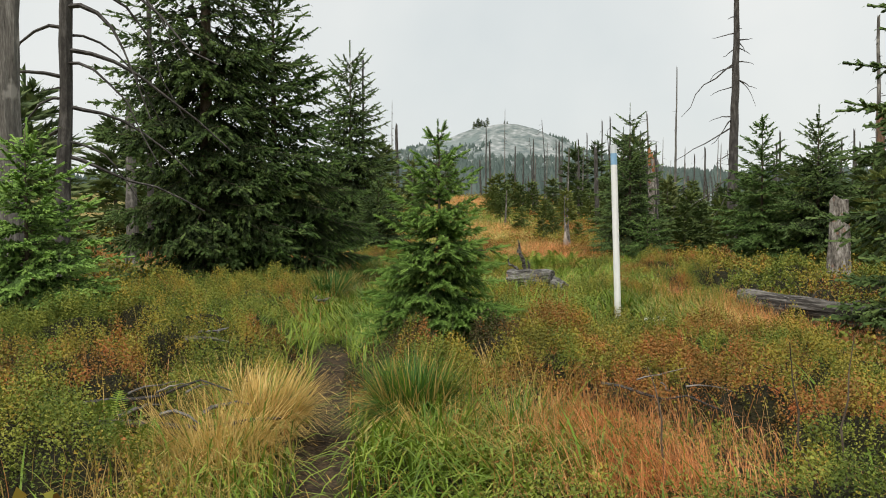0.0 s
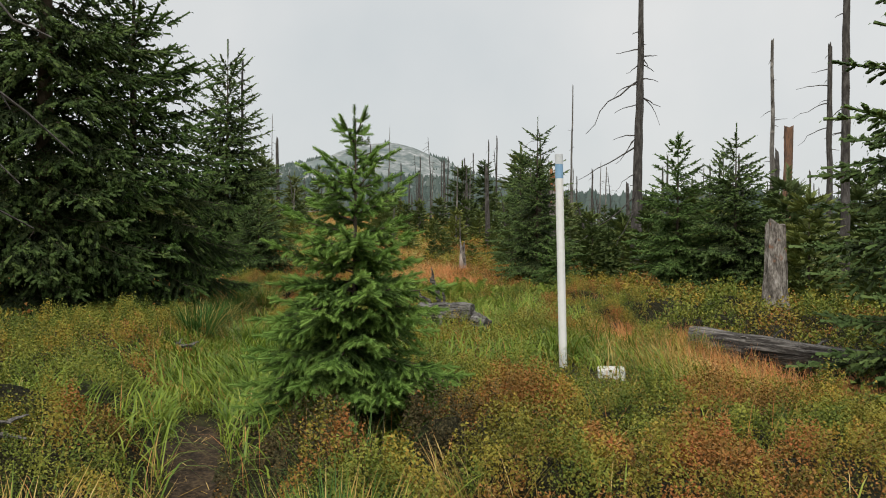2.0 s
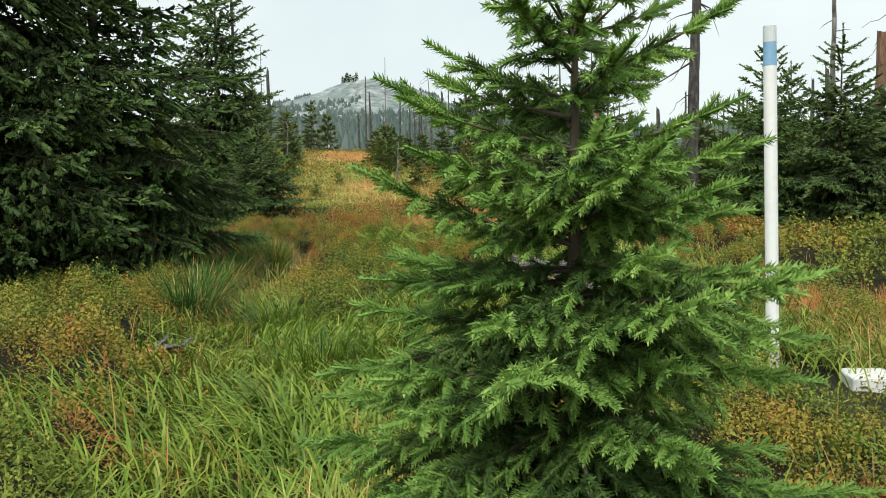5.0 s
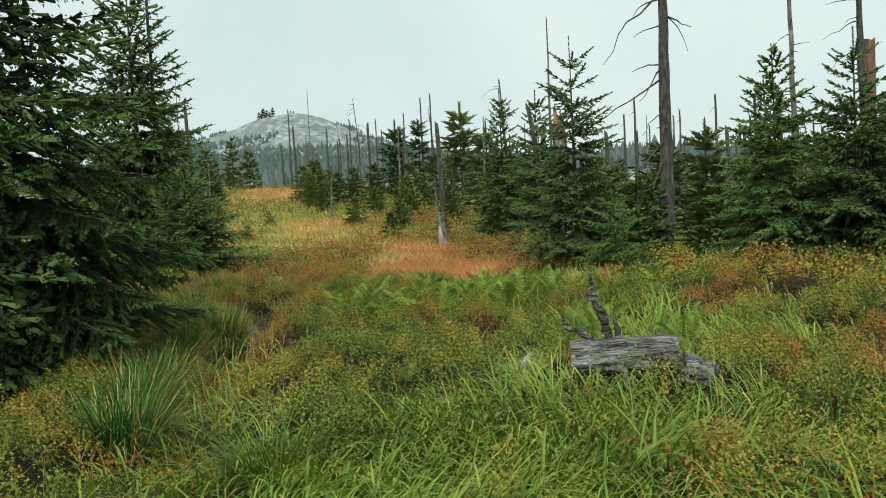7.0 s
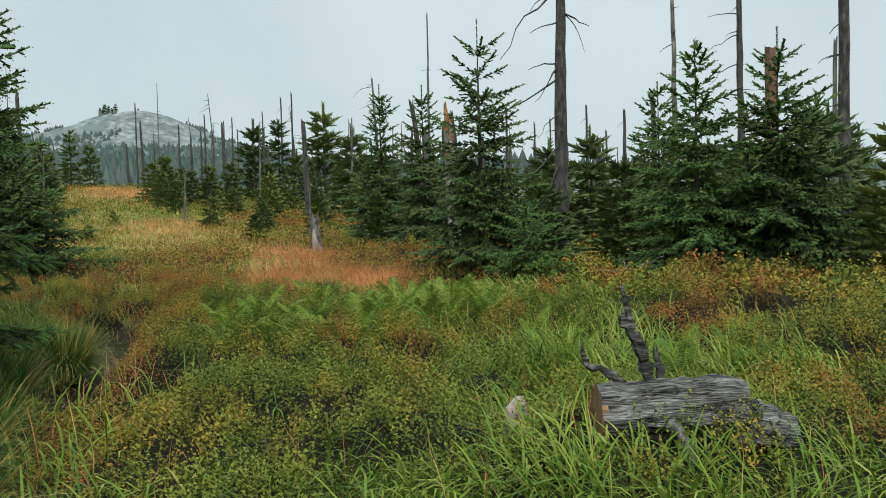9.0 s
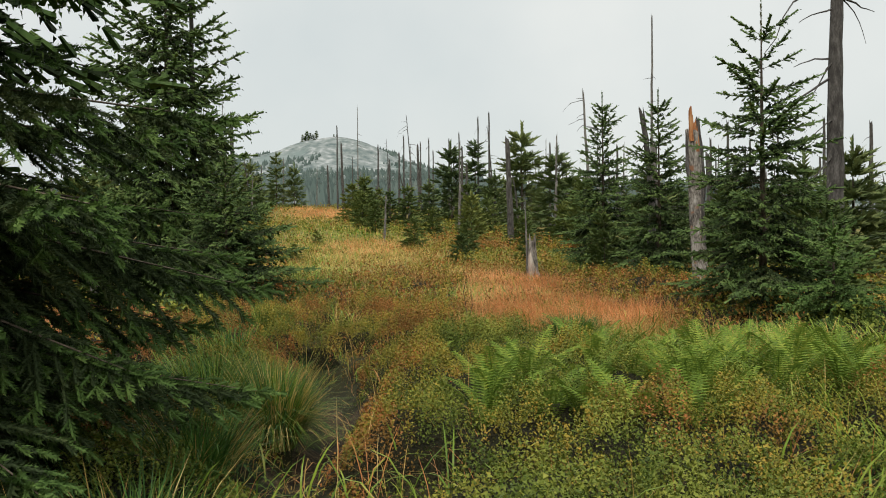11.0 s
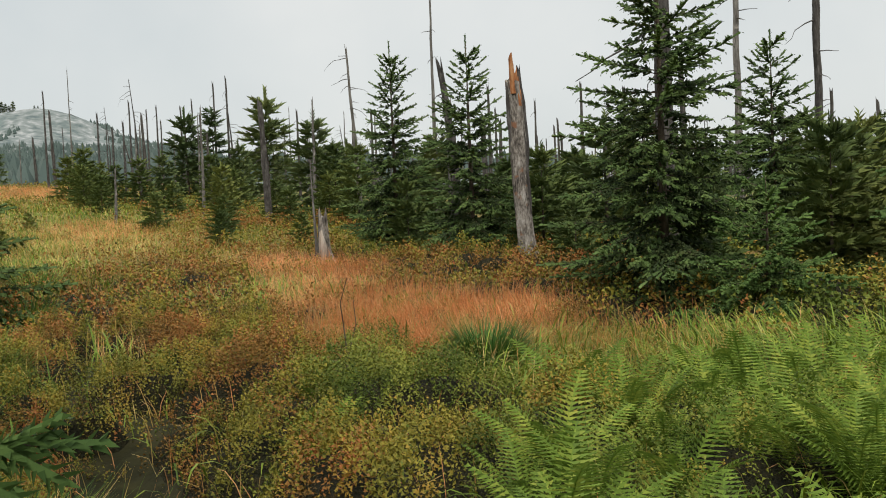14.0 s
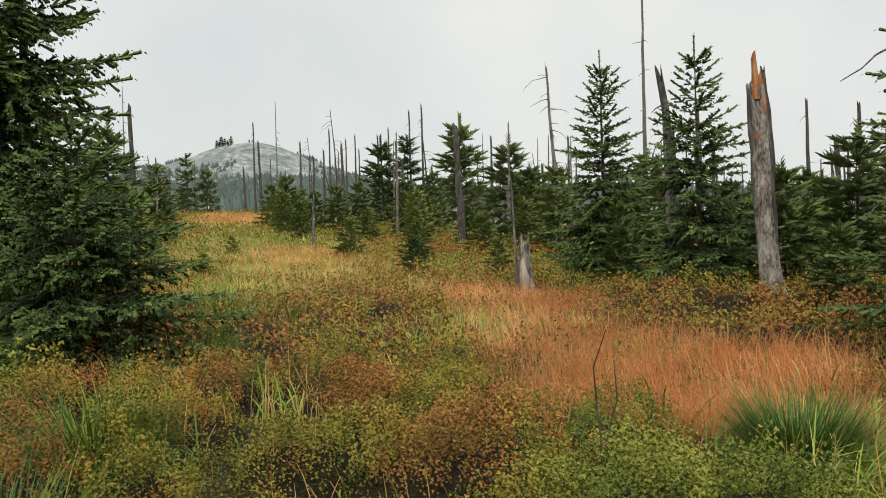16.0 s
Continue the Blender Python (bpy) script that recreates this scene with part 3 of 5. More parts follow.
spruce(6.6, 1.7, 0.19, "mid", 13, NEEDLE_DARK, "slender dark spruce with ragged drooping boughs", place=(-3.2, 26.8), tips=NEEDLE, first=0.03, gap=0.2, count=8, droop=0.40, power=0.48, hang=0.6)
spruce(2.4, 1.8, 0.14, "mid", 14, NEEDLE_DARK, "bushy dark spruce under a taller tree", place=(-2.2, 25.6), tips=NEEDLE, first=0.03, gap=0.14, count=8, droop=0.2)
spruce(2.2, 1.4, 0.12, "mid", 15, NEEDLE_FRESH, "bushy light green young spruce among dead trunks", place=(-3.9, 8.6), tips=NEEDLE_TIP, first=0.04, gap=0.12, count=8, droop=0.2)
spruce(6.6, 1.75, 0.165, "mid", 16, NEEDLE_DARK, "dense dark spruce at the edge of the clearing", place=(5.95, 9.5), tips=NEEDLE, first=0.02, gap=0.24, count=9, droop=0.25, power=0.6, twig_step=1.1)
spruce(4.05, 1.25, 0.125, "mid", 17, NEEDLE_DARK, "open-crowned dark spruce standing in the bilberries", place=(4.6, 22.0), tips=NEEDLE, first=0.04, gap=0.2, count=8, droop=0.22, power=0.62, spread_top=1.7)
spruce(1.35, 0.95, 0.11, "mid", 18, NEEDLE, "low bushy spruce at the foot of a taller one", place=(4.8, 20.9), tips=NEEDLE_FRESH, first=0.05, gap=0.11, count=7, droop=0.15)
spruce(4.3, 1.3, 0.15, "mid", 19, NEEDLE_DARK, "dense conical spruce beside a grey stump", place=(6.25, 31.9), tips=NEEDLE, first=0.03, gap=0.17, count=8, droop=0.25, power=0.75)
spruce(3.55, 1.4, 0.14, "mid", 20, NEEDLE, "broad green spruce behind the bilberry mound", place=(7.3, 20.2), tips=NEEDLE_FRESH, first=0.03, gap=0.15, count=8, droop=0.25, power=0.75, spread_top=1.8)
spruce(3.65, 1.55, 0.14, "mid", 21, NEEDLE_DARK, "broad dark green spruce behind the bilberry mound", place=(8.4, 19.7), tips=NEEDLE, first=0.03, gap=0.15, count=8, droop=0.25, power=0.75, spread_top=1.8)
spruce(3.9, 1.2, 0.15, "mid", 22, NEEDLE_DARK, "dark spruce grown against a broken trunk", place=(6.2, 28.6), tips=NEEDLE, first=0.03, gap=0.18, count=8, droop=0.25, power=0.7)
spruce(3.8, 1.3, 0.16, "mid", 23, NEEDLE_DARK, "dark spruce in front of dead trunks", place=(11.1, 26.2), tips=NEEDLE, first=0.03, gap=0.19, count=8, droop=0.25, power=0.7)

# young spruces of the open forest: four shapes, set out many times
SHAPES = [spruce(3.0, 1.0, 0.28, "far", 31, NEEDLE_FAR, "dark green spruce in the open forest", "forest spruces", twig_step=1.45, first=0.03, gap=0.21, count=7, droop=0.2, power=0.8),
          spruce(3.0, 1.2, 0.30, "far", 32, NEEDLE_PALE, "broad green spruce in the open forest", "forest spruces", twig_step=1.45, first=0.03, gap=0.22, count=7, droop=0.15, power=0.75),
          spruce(3.0, 0.75, 0.23, "far", 33, NEEDLE_FAR, "slender spruce in the open forest", "forest spruces", twig_step=1.45, first=0.05, gap=0.23, count=6, droop=0.25, power=0.8),
          spruce(3.0, 1.4, 0.32, "far", 34, NEEDLE_PALE, "low bushy young spruce in the open forest", "forest spruces", twig_step=1.45, first=0.03, gap=0.24, count=7, droop=0.1, power=0.7)]
used = [False] * 4


def stand(shape, x, y, tall, wide=1.0):
    """Sets a forest spruce of that height at (x, y)."""
    k = tall / 3.0
    m = pose(x, y, at_ground(x, y) - 0.03, 0, 0, rng.uniform(0, 360)) @ Matrix.Diagonal((k * wide, k * wide, k, 1))
    if not used[shape]:
        used[shape] = True
        SHAPES[shape].matrix_basis = m
        return
    src = SHAPES[shape]
    keep = src.matrix_basis.copy()
    src.matrix_basis = Matrix.Identity(4)
    copy_thing(src, m)
    src.matrix_basis = keep


for shape, x, y, tall, wide in [
        (2, -2.8, 90.3, 5.0, 1.0), (0, -1.2, 89.8, 4.0, 0.9), (0, -4.5, 78.3, 4.0, 1.1), (1, 2.7, 59.7, 2.8, 0.9), (0, 8.9, 66.4, 4.9, 1.0), (2, 10.8, 67.9, 5.1, 1.2), (1, 7.5, 54.3, 2.5, 1.0),
        (3, 5.1, 50.8, 1.3, 1.2), (0, 12.5, 62.2, 5.9, 1.0), (3, 7.9, 45.9, 1.4, 1.2), (1, 4.8, 57.1, 2.3, 1.0), (0, 6.5, 60.8, 2.6, 1.1), (1, 4.3, 61.4, 2.0, 1.0), (3, 8.0, 52.1, 1.9, 1.0),
        (0, 10.2, 59.8, 3.2, 1.0), (0, 10.3, 48.3, 3.9, 1.1), (1, 10.0, 45.3, 2.7, 1.0), (0, 12.7, 50.8, 2.9, 1.1), (1, -3.9, 49.0, 2.4, 1.2), (0, -5.3, 57.8, 5.1, 1.1), (0, -4.8, 47.1, 2.9, 1.2),
        (1, -3.9, 42.8, 2.1, 1.0), (1, 7.9, 38, 2.4, 0.9), (0, 8.4, 34, 2.6, 1.1), (3, 7.2, 30.5, 1.3, 1.1), (1, 5.4, 29.6, 1.5, 0.9), (1, 8.0, 29, 2.0, 1.1), (3, 6.8, 41, 1.2, 1.2),
        (1, 6.3, 23.2, 1.6, 0.9), (1, 7.4, 22.2, 1.9, 1.0), (1, 9.3, 21.4, 2.0, 1.2), (1, 9.2, 18.2, 2.2, 1.1), (1, 10.6, 22.2, 2.3, 1.2), (0, 12.0, 30.5, 3.0, 1.2), (1, 13.6, 27.5, 2.5, 1.2), (0, -8.6, 16.6, 3.6, 1.3), (0, -11, 22, 4.4, 1.3),
        (3, 3.6, 36.5, 0.9, 1.1), (3, 4.4, 39.5, 1.1, 1.1), (3, 3.2, 43.5, 1.2, 1.1), (1, 2.6, 52.5, 1.6, 1.1), (1, 2.3, 56.5, 1.9, 1.0), (3, -2.6, 44, 0.8, 1.2), (3, -2.9, 52, 1.3, 1.2), (3, -3.2, 38, 1.0, 1.1), (3, -2.9, 33.5, 0.9, 1.1), (1, 2.4, 66, 2.4, 1.1), (1, -3.6, 66, 2.4, 1.1), (3, 4.9, 34.2, 0.8, 1.2), (1, 5.6, 44.5, 2.0, 1.0), (1, -4.4, 36.5, 1.9, 1.1), (1, -5.2, 29.5, 2.2, 1.1),
        (1, 9.5, 33, 1.6, 1.1), (0, 11, 35, 1.9, 1.2), (1, 12.5, 33.5, 2.0, 1.2), (3, 9, 37, 1.6, 1.2), (1, 14, 36, 2.2, 1.2), (0, 11, 40, 2.1, 1.2), (1, 8.5, 42, 1.6, 1.2), (0, 13, 42, 2.3, 1.2), (1, 16, 33, 2.2, 1.3), (0, 15, 39, 2.3, 1.2), (1, 17.5, 36, 2.2, 1.3), (1, 10, 31.5, 1.5, 1.2),
        (0, -6.0, 36, 3.4, 1.2), (1, -7.5, 31, 2.6, 1.2), (0, -5.6, 33, 2.2, 1.0), (1, -7.2, 24, 2.0, 1.2), (0, -9.5, 27, 3.4, 1.3), (0, -12, 30, 4.2, 1.2), (1, -9, 19, 1.8, 1.2),
        (1, 8.2, 22.5, 1.8, 1.1), (1, 9.6, 23.4, 2.1, 1.1), (1, 6.9, 23.8, 1.5, 1.1), (3, 6.2, 25.6, 1.1, 1.0), (0, 10.0, 20.5, 2.8, 1.1), (1, 8.2, 26.5, 1.7, 1.1), (0, 10.4, 30.0, 2.7, 1.2),
        (1, 12.4, 25.0, 2.2, 1.2), (0, 14.0, 24.0, 3.0, 1.2), (1, 13.2, 20.5, 2.3, 1.2), (0, 11.6, 17.5, 3.0, 1.2), (1, 9.8, 16.6, 2.0, 1.1), (0, 9.0, 13.4, 2.8, 1.1), (0, 16.5, 26, 3.2, 1.2),
        (3, 5.4, 24.2, 0.55, 1.0), (3, -0.3, 47, 0.6, 1.3), (3, -1.2, 39, 0.6, 1.3)]:
    stand(shape, x, y, tall, wide)


def open_ground(x, y):
    """True where the clearing and the trail lie."""
    c = -0.4 + 0.012 * y
    return (y < 31 and -6 < x < 9) or (y < 22 and x < 11) or abs(x - c) < 2.9 or (y < 46 and -3.5 < x < 6.5)


count = 0
while count < 120:
    y = rng.uniform(24, 120)
    x = rng.uniform(-0.62, 1.25) * y * 0.62
    if open_ground(x, y) or (x > 3 and y > 105):
        continue
    if wave(x, y, 7, 12) < 0.36:
        continue
    stand(int(rng.choice([0, 0, 1, 2, 3])), x, y, rng.uniform(1.1, 2.7) * (1 + (y > 60) * 0.15), rng.uniform(0.9, 1.3))
    count += 1

# the little group of trees on the hill's top
for dx, tall in ((-27, 8), (-22.5, 12), (-19, 9.5), (-12.5, 10), (-16, 7), (-24.5, 7), (6, 4.5), (9, 4)):
    tree = copy_thing(SHAPES[0], Matrix.Identity(4))
    k = tall / 3
    x = 35 + dx
    tree.matrix_basis = pose(x, 926, float(hill_height(x, 926)) - 0.4, 0, 0, tall * 50) @ Matrix.Diagonal((k * 0.9, k * 0.9, k, 1))
    tagged(tree, "tiny dark spruce on the top of the hill", "spruce", "trees on the hilltop")

# ---- dead trees ----
def limb(start, way, length, thick, seed, sag=0.25, sides=4):
    r = np.random.default_rng(seed)
    u = np.linspace(0, 1, 7)
    way = np.asarray(way, float) / np.linalg.norm(way)
    bend = np.cumsum(r.normal(0, 0.05 * length, (7, 3)), 0) * u[:, None]
    line = np.asarray(start, float) + way * (u * length)[:, None] + bend + np.array([0, 0, -1.0]) * (sag * length * u ** 2)[:, None]
    return tube(line, np.linspace(thick, thick * 0.25, 7), sides, 0.1, seed)


def snag(tall, thick, seed, material, label, place=None, group="", lean=(0.0, 0.0), jag=0.35, limbs=(), twigs=0, twig_len=0.5, taper=0.55, sides=9, bow=0.0, name="dead_tree"):
    """A dead trunk with a splintered top. limbs: (height, turn in degrees, rise, length, thickness, sag)."""
    tree = new(name)
    tree.empty_display_size = 0.3
    r = np.random.default_rng(seed)
    zs = np.concatenate([[-0.2, 0.0, 0.12, 0.3], np.linspace(0.5, tall, max(4, int(tall / 0.45)))]) if tall > 1.2 else np.linspace(-0.15, tall, 6)
    rel = np.clip(zs / tall, 0, 1)
    rad = thick / 2 * (1 - (1 - taper) * rel) * (1 + 0.35 * np.exp(-np.clip(zs, 0, None) / 0.18))
    wob = np.cumsum(r.normal(0, 0.004 * tall ** 0.5, (len(zs), 2)), 0)
    line = np.stack([lean[0] * zs + bow * np.sin(rel * 3.1) + wob[:, 0], lean[1] * zs + wob[:, 1], zs], -1)
    v, f = tube(line, rad, sides, 0.22, seed, True, jag)
    part("trunk", mesh_of("trunk", v, f, material, False), tree)

    def spot(z):
        return np.array([np.interp(z, zs, line[:, c]) for c in range(3)])

    for k, (z, turn, rise, length, th, sag) in enumerate(limbs):
        a = radians(turn)
        v, f = limb(spot(z), (np.cos(a), np.sin(a), rise), length, th, seed + k, sag)
        part("branch", mesh_of("branch", v, f, WOOD_DARK), tree)
    for k in range(twigs):
        z, a = r.uniform(0.25, 0.98) * tall, r.uniform(0, 6.28)
        v, f = limb(spot(z), (np.cos(a), np.sin(a), r.uniform(-0.3, 0.25)), twig_len * r.uniform(0.3, 1.1), thick * 0.07 + 0.004, seed + 50 + k, 0.25, 3)
        part("twig", mesh_of("twig", v, f, WOOD_DARK), tree)
    if place:
        tree.matrix_basis = pose(place[0], place[1], at_ground(*place) - 0.02, 0, 0, 0)
    return tagged(tree, label, "dead tree", group)


snag(8.2, 0.34, 41, WOOD_DARK, "tall dead trunk with long drooping bare branches", (8.5, 26.1), lean=(0.012, 0), jag=0.7, taper=0.4, twigs=16, twig_len=0.7,
     limbs=[(5.9, 185, -0.75, 2.3, 0.026, 0.12), (5.2, 175, -0.25, 0.8, 0.02, 0.1), (4.3, 188, -1.1, 1.1, 0.02, 0.1), (4.0, 182, -0.55, 2.2, 0.024, 0.15), (5.4, 5, -0.3, 0.7, 0.018, 0.8), (3.2, 200, -0.2, 0.9, 0.018, 0.3), (2.6, 195, -0.8, 2.0, 0.022, 0.1), (2.2, 205, -1.0, 1.8, 0.02, 0.05)])
snag(7.0, 0.12, 42, WOOD_GREY, "thin dead spruce pole standing upright", (8.94, 35.2), jag=0.2, taper=0.3, twigs=8, twig_len=0.35)
snag(8.0, 0.21, 43, WOOD_GREY, "tall slender grey dead trunk with short stubs", (14.9, 30.4), jag=0.2, taper=0.5, twigs=14, twig_len=0.6)
snag(7.6, 0.24, 44, WOOD_DARK, "tall dark dead trunk with crooked branches", (16.2, 29.2), jag=0.3, taper=0.6, twigs=8, twig_len=0.6,
     limbs=[(6.4, 190, 0.0, 1.4, 0.02, 0.3), (5.8, 200, -0.1, 1.6, 0.02, 0.2), (5.0, 180, -0.1, 1.2, 0.02, 0.3)])
snag(8.2, 0.24, 45, WOOD_DARK, "tall straight dark dead trunk", (12.4, 22.1), jag=0.2, taper=0.6, twigs=10, twig_len=0.4)
snag(4.4, 0.15, 46, WOOD_GREY, "grey dead pole beside a tall trunk", (12.9, 22.8), jag=0.2, taper=0.5, twigs=6, twig_len=0.3)
broken = snag(3.0, 0.31, 47, WOOD_BLOTCH, "broken grey trunk with an orange splintered top", (6.45, 27.2), lean=(-0.065, 0), jag=0.22, taper=0.72, sides=14, name="broken_trunk")
for k, (dx, z0, z1, th) in enumerate(((-0.06, 2.85, 3.4, 0.06), (0.0, 2.65, 3.15, 0.075), (0.04, 2.75, 3.0, 0.05), (-0.03, 2.8, 3.25, 0.05), (0.0, 0.02, 0.42, 0.205))):
    zs = np.linspace(z0, z1, 5)
    v, f = tube(np.stack([dx - 0.065 * zs, np.full(5, -0.085 if k < 4 else -0.01), zs], -1), th * np.linspace(1, 0.55, 5), 8, 0.25, 470 + k, True, 0.15)
    part("splinter", mesh_of("splinter", v, f, WOOD_PALE if k == 4 else WOOD_ORANGE), broken, "pale bared foot of the trunk" if k == 4 else "raw orange splintered wood")
for k, (dx, dy, z0, z1, th) in enumerate(((0.11, -0.03, 1.7, 3.22, 0.055), (-0.12, -0.02, 1.9, 2.95, 0.05), (0.03, -0.12, 0.9, 2.3, 0.05), (-0.10, -0.06, 0.5, 1.5, 0.05))):
    zs = np.linspace(z0, z1, 7)
    v, f = tube(np.stack([dx - 0.065 * zs, np.full(7, dy), zs], -1), th * np.array([0.5, 1, 0.9, 1.05, 0.95, 0.8, 0.4]), 7, 0.5, 480 + k, True, 0.12)
    part("bark_flake", mesh_of("bark_flake", v, f, WOOD_DARK), broken, "strip of loose dark bark")
snag(3.6, 0.24, 49, WOOD_DARK, "leaning hollow dead trunk with a hooked top", (6.75, 30.3), lean=(-0.05, 0), jag=0.5, taper=0.5, bow=0.12, twigs=5)
snag(3.0, 0.20, 50, WOOD_GREY, "grey dead trunk among spruces", (7.4, 31.5), jag=0.3, taper=0.7, twigs=4)
snag(5.6, 0.17, 51, WOOD_GREY, "grey dead spruce with bare drooping twigs", (9.36, 41.3), lean=(-0.04, 0), jag=0.3, taper=0.35, twigs=16, twig_len=0.9)
snag(4.1, 0.27, 52, WOOD_PEEL, "dead trunk with peeling orange bark", (11.3, 22.9), jag=0.1, taper=0.8, sides=10, twigs=2, twig_len=0.3)
snag(1.5, 0.38, 53, WOOD_BLOTCH, "thick grey broken stump with a rotten side", (6.95, 15.3), jag=0.14, taper=0.75, sides=14, name="stump")
split_stump = snag(0.85, 0.26, 54, WOOD_BLOTCH, "split grey stump with one pale bared side", (4.0, 30.2), lean=(-0.06, 0), jag=0.28, taper=0.6, sides=10, name="stump")
v, f = tube([(-0.075, -0.07, 0.03), (-0.09, -0.07, 0.35), (-0.11, -0.06, 0.62)], [0.085, 0.075, 0.03], 8, 0.25, 541, True, 0.08)
part("splinter", mesh_of("splinter", v, f, WOOD_PALE), split_stump, "pale bared wood")
snag(1.9, 0.06, 55, WOOD_GREY, "thin grey dead stem rising behind a stump", (3.96, 30.6), lean=(-0.03, 0), jag=0.1, taper=0.3, twigs=5, twig_len=0.25)
snag(9.0, 0.42, 56, WOOD_GREY, "thick grey dead trunk", (-5.1, 10.3), lean=(0.01, 0), jag=0.4, taper=0.7, sides=14, twigs=5)
snag(8.0, 0.24, 57, WOOD_DARK, "dark dead tree with long hanging crooked branches", (-5.35, 12.2), lean=(0.03, 0), jag=0.4, taper=0.5, twigs=8, twig_len=0.9,
     limbs=[(3.7, 5, -0.2, 2.0, 0.035, 0.5), (4.3, 350, 0.3, 1.7, 0.04, 1.1), (2.9, 10, -0.2, 1.6, 0.03, 0.5), (3.3, 190, 0.2, 1.5, 0.03, 0.4), (2.2, 20, -0.3, 1.8, 0.028, 0.3), (4.9, 0, 0.1, 2.4, 0.035, 0.8), (2.6, 170, -0.2, 1.3, 0.03, 0.5), (5.2, 340, 0.2, 2.2, 0.03, 0.9),
            (4.6, 15, 0.35, 1.9, 0.03, 1.3), (3.5, 345, 0.25, 1.5, 0.025, 1.2), (4.0, 185, 0.3, 1.4, 0.03, 1.1), (3.0, 200, 0.1, 1.2, 0.022, 0.9), (4.7, 175, 0.3, 1.6, 0.028, 1.2), (2.4, 350, 0.0, 1.3, 0.02, 0.8), (3.9, 30, 0.2, 1.4, 0.022, 1.0), (5.0, 210, 0.2, 1.8, 0.026, 1.0)])
snag(3.7, 0.30, 58, WOOD_GREY, "broken pale grey trunk with a jagged top", (-7.4, 20.0), jag=0.5, taper=0.6, sides=11)
snag(8.5, 0.20, 59, WOOD_DARK, "tall thin dead trunk with bare twigs", (-7.6, 21.5), jag=0.3, taper=0.5, twigs=18, twig_len=0.9)
snag(6.0, 0.13, 60, WOOD_DARK, "dead pole leaning on a spruce", (-2.85, 26.9), jag=0.3, taper=0.4, twigs=9, twig_len=0.5)
snag(1.3, 0.16, 61, WOOD_GREY, "short grey trunk under a spruce", (-4.2, 26.0), jag=0.2, taper=0.6)

# far dead trunks, seen against the sky and the hill
POLES = [snag(5.0, 0.20, 70, WOOD_DARK, "dark dead pole in the open forest", None, "dead poles", jag=0.3, taper=0.45, twigs=5, twig_len=0.4, sides=6),
         snag(5.0, 0.15, 71, WOOD_GREY, "thin grey dead pole in the open forest", None, "dead poles", lean=(0.02, 0), jag=0.25, taper=0.35, twigs=9, twig_len=0.6, sides=5),
         snag(5.0, 0.28, 72, WOOD_DARK, "broken dark trunk in the open forest", None, "dead poles", lean=(-0.03, 0), jag=0.6, taper=0.6, twigs=3, twig_len=0.5, sides=6),
         snag(5.0, 0.16, 73, WOOD_DARK, "dead spruce with bare crooked branches", None, "dead poles", lean=(-0.05, 0), jag=0.3, taper=0.3, twigs=14, twig_len=1.0, sides=5, bow=0.15)]
pole_used = [False] * 4


def pole_at(shape, x, y, tall, wide=1.0):
    k = tall / 5.0
    m = pose(x, y, at_ground(x, y) - 0.03, 0, 0, rng.uniform(-25, 25)) @ Matrix.Diagonal((wide, wide, k, 1))
    src = POLES[shape]
    if not pole_used[shape]:
        pole_used[shape] = True
        src.matrix_basis = m
        return
    keep = src.matrix_basis.copy()
    src.matrix_basis = Matrix.Identity(4)
    copy_thing(src, m)
    src.matrix_basis = keep


for shape, x, y, tall in [(1, -6.6, 78.9, 9.1), (0, 2.2, 80.6, 6.6), (2, 2.7, 80.5, 5.1), (1, 4.1, 84.2, 8.7), (0, 4.2, 67.6, 4.8), (0, 4.7, 65.4, 3.9), (3, 7.0, 72.0, 6.9), (1, 7.6, 77.1, 5.3), (0, 8.4, 76.9, 5.5),
                          (0, 8.7, 74.7, 5.6), (0, 9.8, 72.3, 5.4), (0, 10.5, 72.1, 5.9), (0, 11.4, 69.8, 6.9), (0, 11.7, 67.7, 7.1), (1, 14.3, 64.9, 4.4), (0, 13.8, 60.8, 4.9), (1, 2.6, 48.4, 2.0),
                          (0, 10.3, 82.5, 5.2), (2, 1.9, 89.0, 3.8), (1, 0.9, 94.4, 4.1), (0, 16.9, 45.5, 5.0), (0, 19.5, 42.7, 4.9), (2, 18.5, 39.9, 3.2), (1, 22.7, 46.0, 3.1), (0, 18.1, 49.3, 4.5), (1, 13.7, 52.6, 4.4), (0, 15.4, 54.2, 4.4)]:
    pole_at(shape, x, y, tall, 0.9)
count = 0
while count < 190:
    y = rng.uniform(34, 125)
    x = rng.uniform(-0.42, 1.3) * y * 0.62
    if open_ground(x, y) or x < -8 and y < 40 or x < 1 and y < 60:
        continue
    pole_at(int(rng.choice([0, 0, 1, 1, 2, 3])), x, y, rng.uniform(2.0, 5.0) * (1.25 if y > 60 else 1), rng.uniform(0.7, 1.2))
    count += 1

# ---- pole, boundary stone, post ----
pole = new("marker_pole")
pole_parts = [("shaft", 0.0, 1.96, WHITE_PAINT, ""), ("blue_band", 1.96, 2.10, BLUE_PAINT, "pale blue painted band"), ("cap", 2.10, 2.20, GREY_PAINT, "dull white pole top")]
for name, z0, z1, mat, lab in pole_parts:
    zz = [z0 - (0.25 if name == "shaft" else 0), z0 + 0.004, (z0 + z1) / 2, z1 - 0.003, z1]
    rr = [0.040, 0.040, 0.0395, 0.039, 0.037 if name == "cap" else 0.039]
    v, f = tube([(0, 0, z) for z in zz], rr, 20)
    part(name, mesh_of(name, v, f, mat, False), pole, lab)
pole.matrix_basis = pose(2.30, 10.68, 0.30, 0, -1.7, 0)
